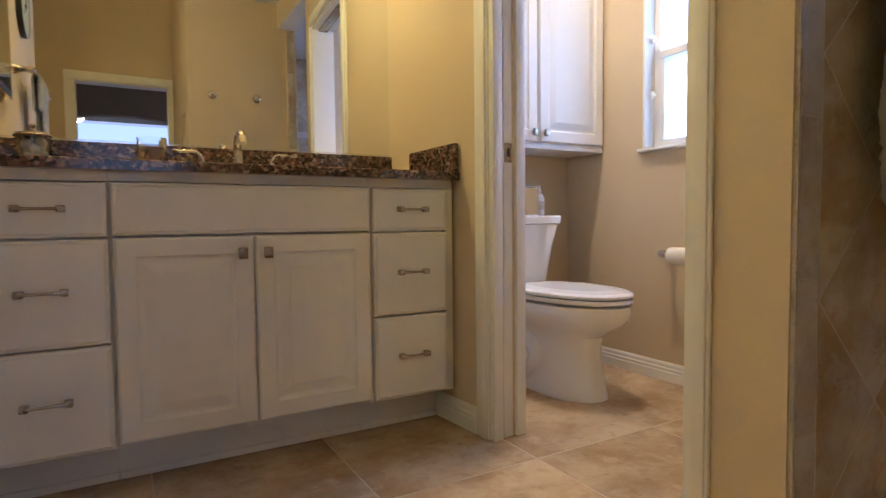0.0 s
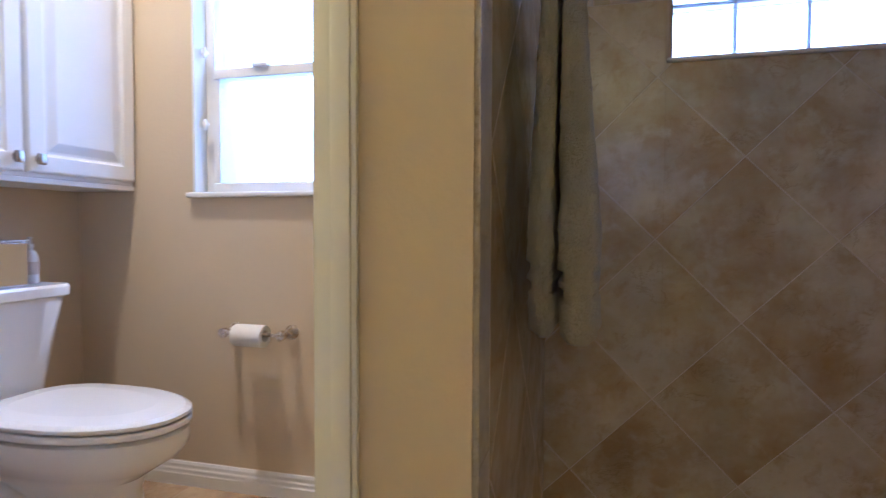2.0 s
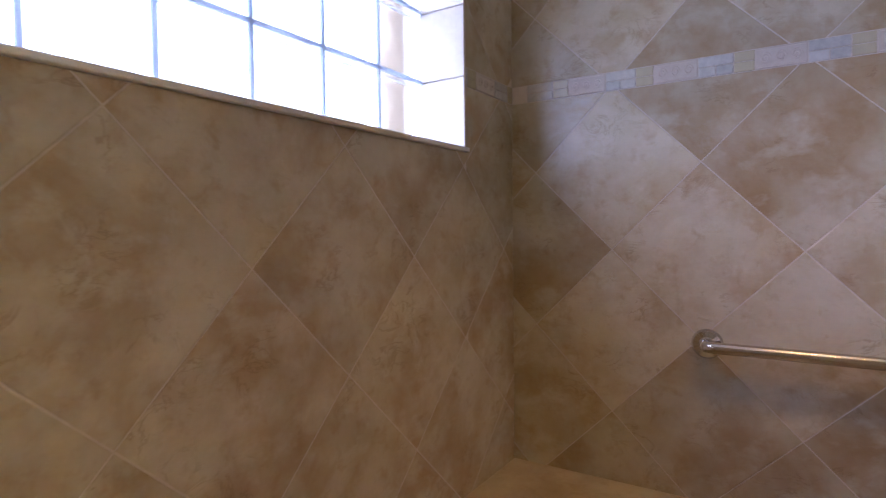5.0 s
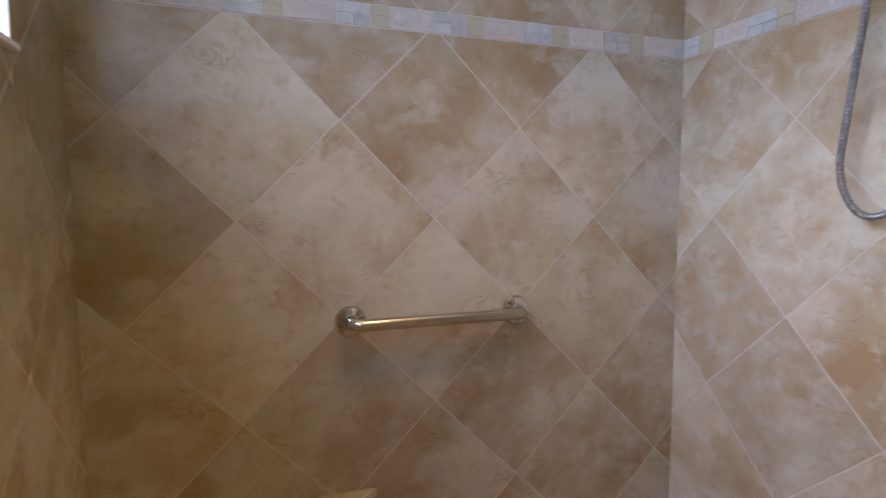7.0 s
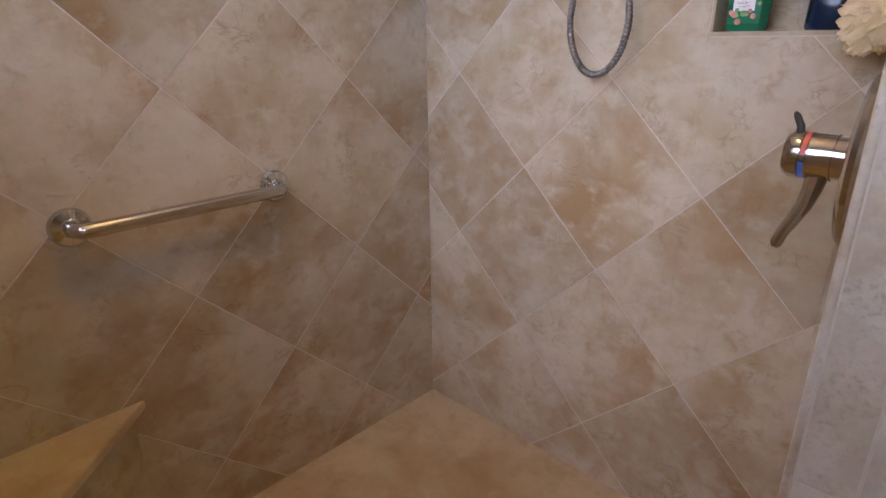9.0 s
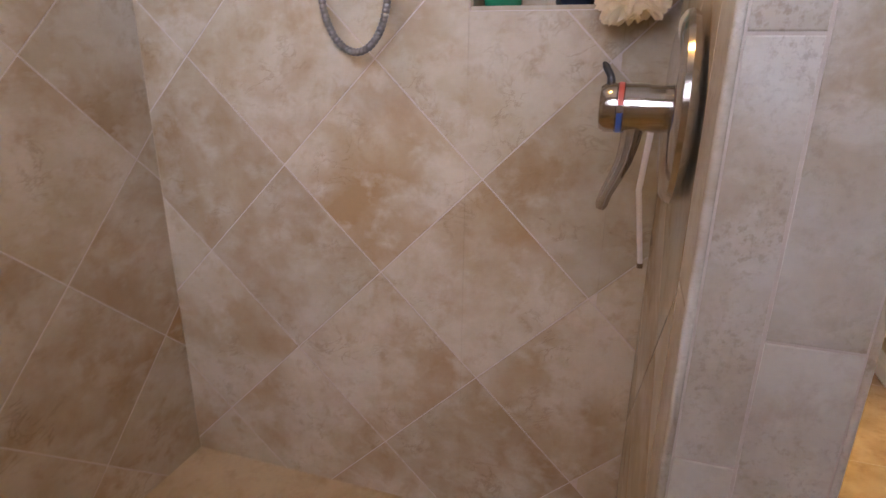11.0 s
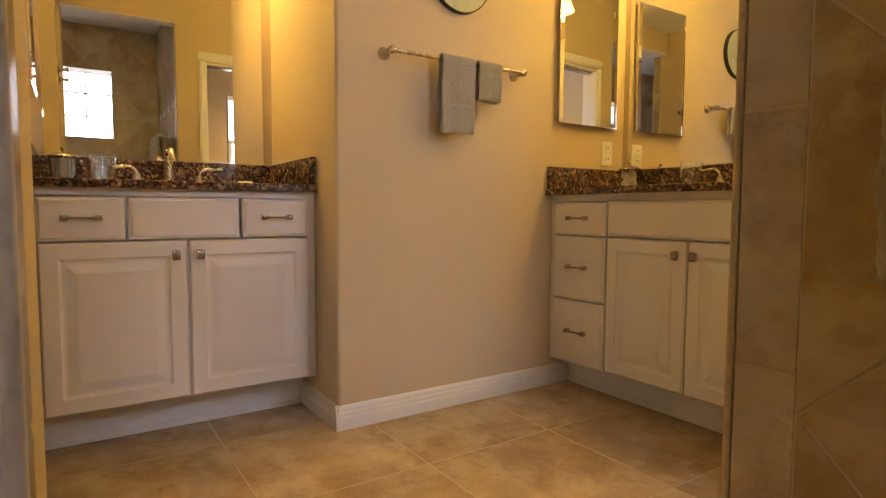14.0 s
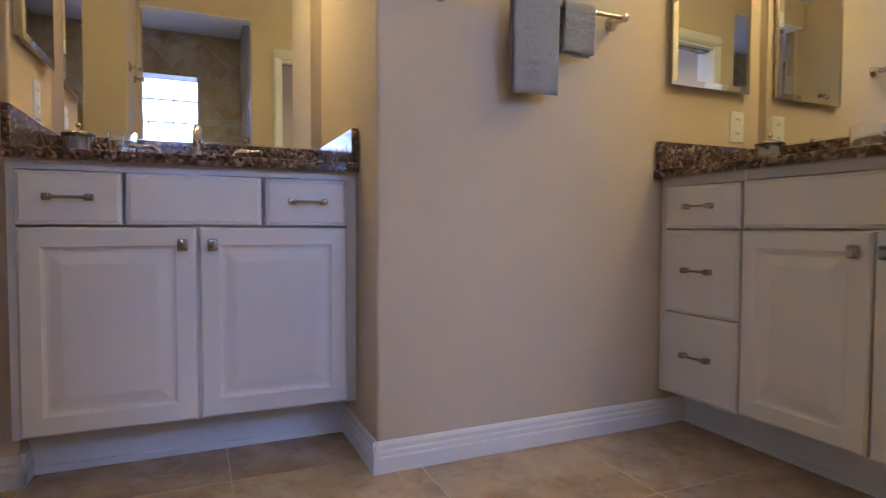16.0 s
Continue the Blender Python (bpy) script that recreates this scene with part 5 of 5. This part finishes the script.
def loofah(cx, cy, cz, r):
    l = thing("bath_puff", (cx, cy, cz), "cream mesh bath puff hanging on a cord", "bath puff")
    bm = bmesh.new()
    bmesh.ops.create_icosphere(bm, subdivisions=6, radius=1.0)
    c = Vector((cx, cy, cz))
    for v in bm.verts:
        d = v.co.normalized()
        q = d * 2.3 + Vector(noise.noise_vector(d * 2.0)) * 1.3
        fold = 1 - abs(noise.noise(q)) * 2.6
        curl = 1 - abs(noise.noise(d * 9.5 + Vector((7, 3, 1)))) * 2.2
        side = Vector(noise.noise_vector(d * 5 + Vector((2, 9, 4)))) * 0.10
        v.co = c + (d * (0.78 + 0.24 * fold + 0.07 * curl) + side) * r * (1 + 0.30 * noise.noise(d * 1.5))
    ob = part("netting", bm, "loofah", l, "ruffled cream mesh")
    part("cord", tube([(cx - 0.005, cy, cz + r * 0.7), (cx - 0.003, cy + 0.008, cz + 0.11), (cx, cy + 0.014, cz + 0.155)], 0.0035, 8), "cord", l, "white cord")
    part("hook", tube(bend([(cx, cy + 0.028, cz + 0.185), (cx, cy + 0.022, cz + 0.160), (cx, cy + 0.012, cz + 0.150), (cx, cy + 0.004, cz + 0.158)], 0.01), 0.003, 8), "outlet", l, "white plastic hook")


loofah(0.525, 0.178, 1.275, 0.064)

cord = thing("squeegee_cord", (0.62, 0.246, 1.05), "thin white plastic squeegee hanging behind the valve", "squeegee")
part("handle", tube([(0.63, 0.234, 1.10), (0.634, 0.222, 0.945), (0.645, 0.238, 0.82)], [0.005, 0.005, 0.0042], 10), "cord", cord)
part("tip", tube([(0.645, 0.238, 0.82), (0.646, 0.2385, 0.812)], 0.005, 8), "bronze", cord)

# ---- bedroom seen by mirror ----


def ceiling_fan(at):
    f = thing("ceiling_fan", at, "white ceiling fan with a lit globe", "ceiling fan")
    x, y, z = at
    part("rod", tube([(x, y, z), (x, y, z - 0.28)], 0.015, 12), "trim", f)
    part("motor", lathe([(0.0, -0.26), (0.07, -0.27), (0.11, -0.32), (0.10, -0.38), (0.05, -0.41), (0.0, -0.41)], at, (0, 0, 1), 28), "trim", f)
    part("globe", lathe([(0.05, -0.41), (0.11, -0.46), (0.12, -0.50), (0.07, -0.56), (0.0, -0.575)], at, (0, 0, 1), 24), "shade", f, "lit glass globe")
    for k in range(5):
        bm = box(0.12, -0.06, -0.345, 0.62, 0.06, -0.335, 0.004)
        bm.transform(Matrix.Translation(at) @ pose(0, 0, 0, 0, 0, 72 * k + 10) @ pose(0, 0, 0, 10, 0, 0))
        part("blade", bm, "trim", f)


ceiling_fan((-0.62, -4.4, 2.74))

# ---- tiles ----
D = 0.4875


def clip(poly, u0, v0, u1, v1):
    """Cuts a polygon to a rectangle."""
    for axis, lim, keep in ((0, u0, 1), (0, u1, -1), (1, v0, 1), (1, v1, -1)):
        out = []
        for a, b in zip(poly, poly[1:] + poly[:1]):
            ina, inb = (a[axis] - lim) * keep >= 0, (b[axis] - lim) * keep >= 0
            if ina:
                out.append(a)
            if ina != inb:
                s = (lim - a[axis]) / (b[axis] - a[axis])
                out.append((a[0] + (b[0] - a[0]) * s, a[1] + (b[1] - a[1]) * s))
        poly = out
        if not poly:
            return []
    return poly


def area(poly):
    return abs(sum(a[0] * b[1] - b[0] * a[1] for a, b in zip(poly, poly[1:] + poly[:1]))) / 2


def tile_piece(face, polys, parent, material, name="tile", lift=0.0, deep=0.006):
    verts, faces = [], []
    for poly in polys:
        n, s = len(poly), len(verts)
        cu, cv = sum(p[0] for p in poly) / n, sum(p[1] for p in poly) / n
        verts += [face.p(u, v, -deep) for u, v in poly]
        verts += [face.p(u, v, lift - 0.0006) for u, v in poly]
        for u, v in poly:
            du, dv = cu - u, cv - v
            ln = max(math.hypot(du, dv), 1e-6)
            verts.append(face.p(u + du / ln * 0.0014, v + dv / ln * 0.0014, lift))
        for k in range(n):
            q = (k + 1) % n
            faces.append((s + k, s + q, s + n + q, s + n + k))
            faces.append((s + n + k, s + n + q, s + 2 * n + q, s + 2 * n + k))
        faces.append(tuple(s + 2 * n + k for k in range(n)))
    return quick(name, verts, faces, material, parent)


def diamond_field(face, parent, rects, cu, cv, material="tile", gap=0.0017):
    """Tiles set on their corner, with one corner at (cu, cv), cut to the rectangles."""
    u0, v0 = min(r[0] for r in rects), min(r[1] for r in rects)
    u1, v1 = max(r[2] for r in rects), max(r[3] for r in rects)
    h, g = D / 2, gap * 1.414
    for i in range(int((u0 - cu) / h) - 3, int((u1 - cu) / h) + 4):
        for j in range(int((v0 - cv) / h) - 3, int((v1 - cv) / h) + 4):
            if (i + j) % 2 == 0:
                continue
            x, y = cu + i * h, cv + j * h
            dia = [(x - h + g, y), (x, y - h + g), (x + h - g, y), (x, y + h - g)]
            polys = [q for q in (clip(dia, *r) for r in rects) if len(q) > 2 and area(q) > 0.0004]
            if polys:
                tile_piece(face, polys, parent, material)


def flat(face, parent, u0, v0, u1, v1, material, name="tile", gap=0.0018, lift=0.0):
    return tile_piece(face, [[(u0 + gap, v0 + gap), (u1 - gap, v0 + gap), (u1 - gap, v1 - gap), (u0 + gap, v1 - gap)]], parent, material, name, lift)


def bed(face, parent, rects):
    bm = bmesh.new()
    for r in rects:
        face.box(r[0], r[1], -0.0078, r[2], r[3], -0.0009, 0, bm)
    part("grout_bed", bm, "grout", parent, "", False)


def listello(face, parent, u0, u1, start):
    """The mosaic band: relief tile, two rows of glass strips, an olive chip, and again."""
    z0, z1, period = 1.617, 1.671, 0.2535
    k = math.floor((u0 - start) / period) - 1
    while start + k * period < u1:
        s = start + k * period
        k += 1
        mid = (z0 + z1) / 2

        def put(a, b, c, d, mat, name):
            a, b = max(a, u0), min(b, u1)
            if b - a > 0.006:
                flat(face, parent, a, c, b, d, mat, name, 0.0010, 0.0015)
                return a, b
        got = put(s, s + 0.115, z0, z1, "relief", "relief_tile")
        if got and got[1] - got[0] > 0.10:
            bm = bmesh.new()
            for q in range(3):
                c = s + 0.023 + 0.0345 * q
                ring = [face.p(c + 0.012 * math.cos(a) * (1 - 0.045 * n), mid + 0.015 * math.sin(a) * (1 - 0.045 * n), 0.0022) for n, a in ((m, m * 0.55) for m in range(18))]
                tube(ring, 0.0017, 6, bm)
            for v in (z0 + 0.004, z1 - 0.004):
                tube([face.p(s + 0.005, v, 0.002), face.p(s + 0.110, v, 0.002)], 0.0016, 6, bm)
            part("scroll_relief", bm, "relief", parent)
        put(s + 0.116, s + 0.160, z0, mid, "mosaic", "mosaic_tile")
        put(s + 0.160, s + 0.203, z0, mid, "mosaic", "mosaic_tile")
        put(s + 0.116, s + 0.203, mid, z1, "mosaic", "mosaic_tile")
        put(s + 0.204, s + 0.2525, z0, mid, "olive", "mosaic_tile")
        put(s + 0.204, s + 0.2525, mid, z1, "olive", "mosaic_tile")


FE = Face((XE, 0, 0), (0, -1, 0), (-1, 0, 0))
FS = Face((0, YS, 0), (-1, 0, 0), (0, 1, 0))
FW = Face((XS, 0, 0), (0, 1, 0), (1, 0, 0))
FP = Face((0, YP, 0), (1, 0, 0), (0, -1, 0))
FSS = Face((0, 0.262, 0), (1, 0, 0), (0, -1, 0))
FSE = Face((1.092, 0, 0), (0, 1, 0), (1, 0, 0))
FSN = Face((0, 0.417, 0), (-1, 0, 0), (0, 1, 0))
LB, LT = 1.6155, 1.6725

e_rects = [(-YP, 0, -0.793, LB), (-0.793, 0, 0.661, 1.430), (0.661, 0, -YS, LB), (-YP, LT, -0.793, ZS), (0.661, LT, -YS, ZS), (-0.793, 2.043, 0.661, ZS)]
bed(FE, wall_east, [(-YP, 0, -0.783, ZS), (-0.783, 0, 0.651, 1.437), (0.651, 0, -YS, ZS), (-0.783, 2.043, 0.651, ZS)])
diamond_field(FE, wall_east, e_rects, -0.085, 1.147)
listello(FE, wall_east, -YP + 0.001, -0.794, -0.955)
listello(FE, wall_east, 0.662, -YS - 0.001, 0.72)

s_rects = [(-XE, 0, -XS, LB), (-XE, LT, -XS, ZS)]
bed(FS, wall_shower_south, [(-XE, 0, -XS, ZS)])
diamond_field(FS, wall_shower_south, s_rects, -1.243, 1.146)
listello(FS, wall_shower_south, -XE + 0.001, -XS - 0.001, -1.611)

w_rects = [(YS, 0, -0.129, LB), (-0.129, 0, 0.170, 1.236), (0.170, 0, 0.262, LB), (-0.129, 1.593, 0.170, LB), (YS, LT, 0.262, ZS)]
bed(FW, wall_shower_west, [(YS, 0, -0.127, ZS), (-0.127, 0, 0.168, 1.238), (0.168, 0, 0.262, ZS), (-0.127, 1.593, 0.168, ZS)])
diamond_field(FW, wall_shower_west, w_rects, -0.335, 1.146)
listello(FW, wall_shower_west, YS + 0.001, 0.261, -0.844)

p_rects = [(1.050, 0, XE, LB), (1.050, LT, XE, ZS)]
bed(FP, wall_partition, [(0.974, 0, XE, ZS)])
diamond_field(FP, wall_partition, p_rects, 1.050, 0.568)
listello(FP, wall_partition, 1.051, XE - 0.001, 1.06)
for k in range(-2, 6):
    a, b = max(0.0, 0.615 + 0.315 * k), min(ZS, 0.930 + 0.315 * k)
    if b - a > 0.02:
        flat(FP, wall_partition, 0.973, a, 1.049, b, "border")
part("edge_trim", box(0.964, YP - 0.001, 0, 0.9725, YP + 0.012, ZS, 0.003), "border", wall_partition, "rounded tile edge")

bed(FSS, wall_stub, [(XS, 0, 1.082, ZS)])
diamond_field(FSS, wall_stub, [(XS, 0, 1.000, ZS)], 0.62, 1.02)
for k in range(-3, 5):
    a, b = max(0.0, 0.93 + 0.36 * k), min(ZS, 1.29 + 0.36 * k)
    if b - a > 0.02:
        flat(FSS, wall_stub, 1.001, a, 1.083, b, "border")
bed(FSE, wall_stub, [(0.2635, 0, 0.416, ZS)])
for k in range(-4, 5):
    a, b = max(0.0, 0.772 + 0.40 * k), min(ZS, 1.172 + 0.40 * k)
    if b - a > 0.02:
        flat(FSE, wall_stub, 0.2715, a, 0.329, b, "border", gap=0.0014)
    a, b = max(0.0, 0.512 + 0.40 * k), min(ZS, 0.912 + 0.40 * k)
    if b - a > 0.02:
        flat(FSE, wall_stub, 0.3295, a, 0.4105, b, "border", gap=0.0014)
part("edge_trim", box(1.080, 0.261, 0, 1.0935, 0.271, ZS, 0.004, None, 3), "border", wall_stub, "rounded pale tile edge")
part("edge_trim", box(1.080, 0.411, 0, 1.0935, 0.4185, ZS, 0.003, None, 3), "border", wall_stub, "rounded pale tile edge")
bed(FSN, wall_stub, [(-1.082, 0, -1.024, ZS)])
for k in range(-3, 5):
    a, b = max(0.0, 0.70 + 0.40 * k), min(ZS, 1.10 + 0.40 * k)
    if b - a > 0.02:
        flat(FSN, wall_stub, -1.080, a, -1.022, b, "tile")

# floor tiles on a straight grid, with the grout between them
bm = bmesh.new()
for r in ((-1.27, -0.92, 0.305, 2.86), (0.305, 0.41, 0.955, 2.86), (0.955, 0.41, XE, YP - 0.001), (0.955, YP - 0.001, 1.945, 2.86), (1.092, 0.274, XE, 0.41)):
    box(r[0], r[1], -0.002, r[2], r[3], 0.0111, 0, bm)
part("grout_bed", bm, "floor_grout", floor, "", False)
FF = 0.512


class Flat:
    def p(self, u, v, w=0.0):
        return Vector((u, v, w))


ground = Flat()
i0, j0 = -0.105, 1.862
for i in range(-3, 5):
    for j in range(-6, 3):
        x, y = i0 + i * FF, j0 + j * FF
        g = 0.0026
        dia = [(x + g, y + g), (x + FF - g, y + g), (x + FF - g, y + FF - g), (x + g, y + FF - g)]
        polys = []
        for r in ((-1.27, -0.92, 0.305, 2.86), (0.305, 0.41, 0.955, 2.86), (0.955, 0.41, XE, YP - 0.001), (0.955, YP - 0.001, 1.945, 2.86), (1.092, 0.274, XE, 0.41)):
            q = clip(dia, *r)
            if len(q) > 2 and area(q) > 0.0004:
                polys.append(q)
        if polys:
            tile_piece(ground, polys, floor, "floor", "tile", 0.012, 0.006)
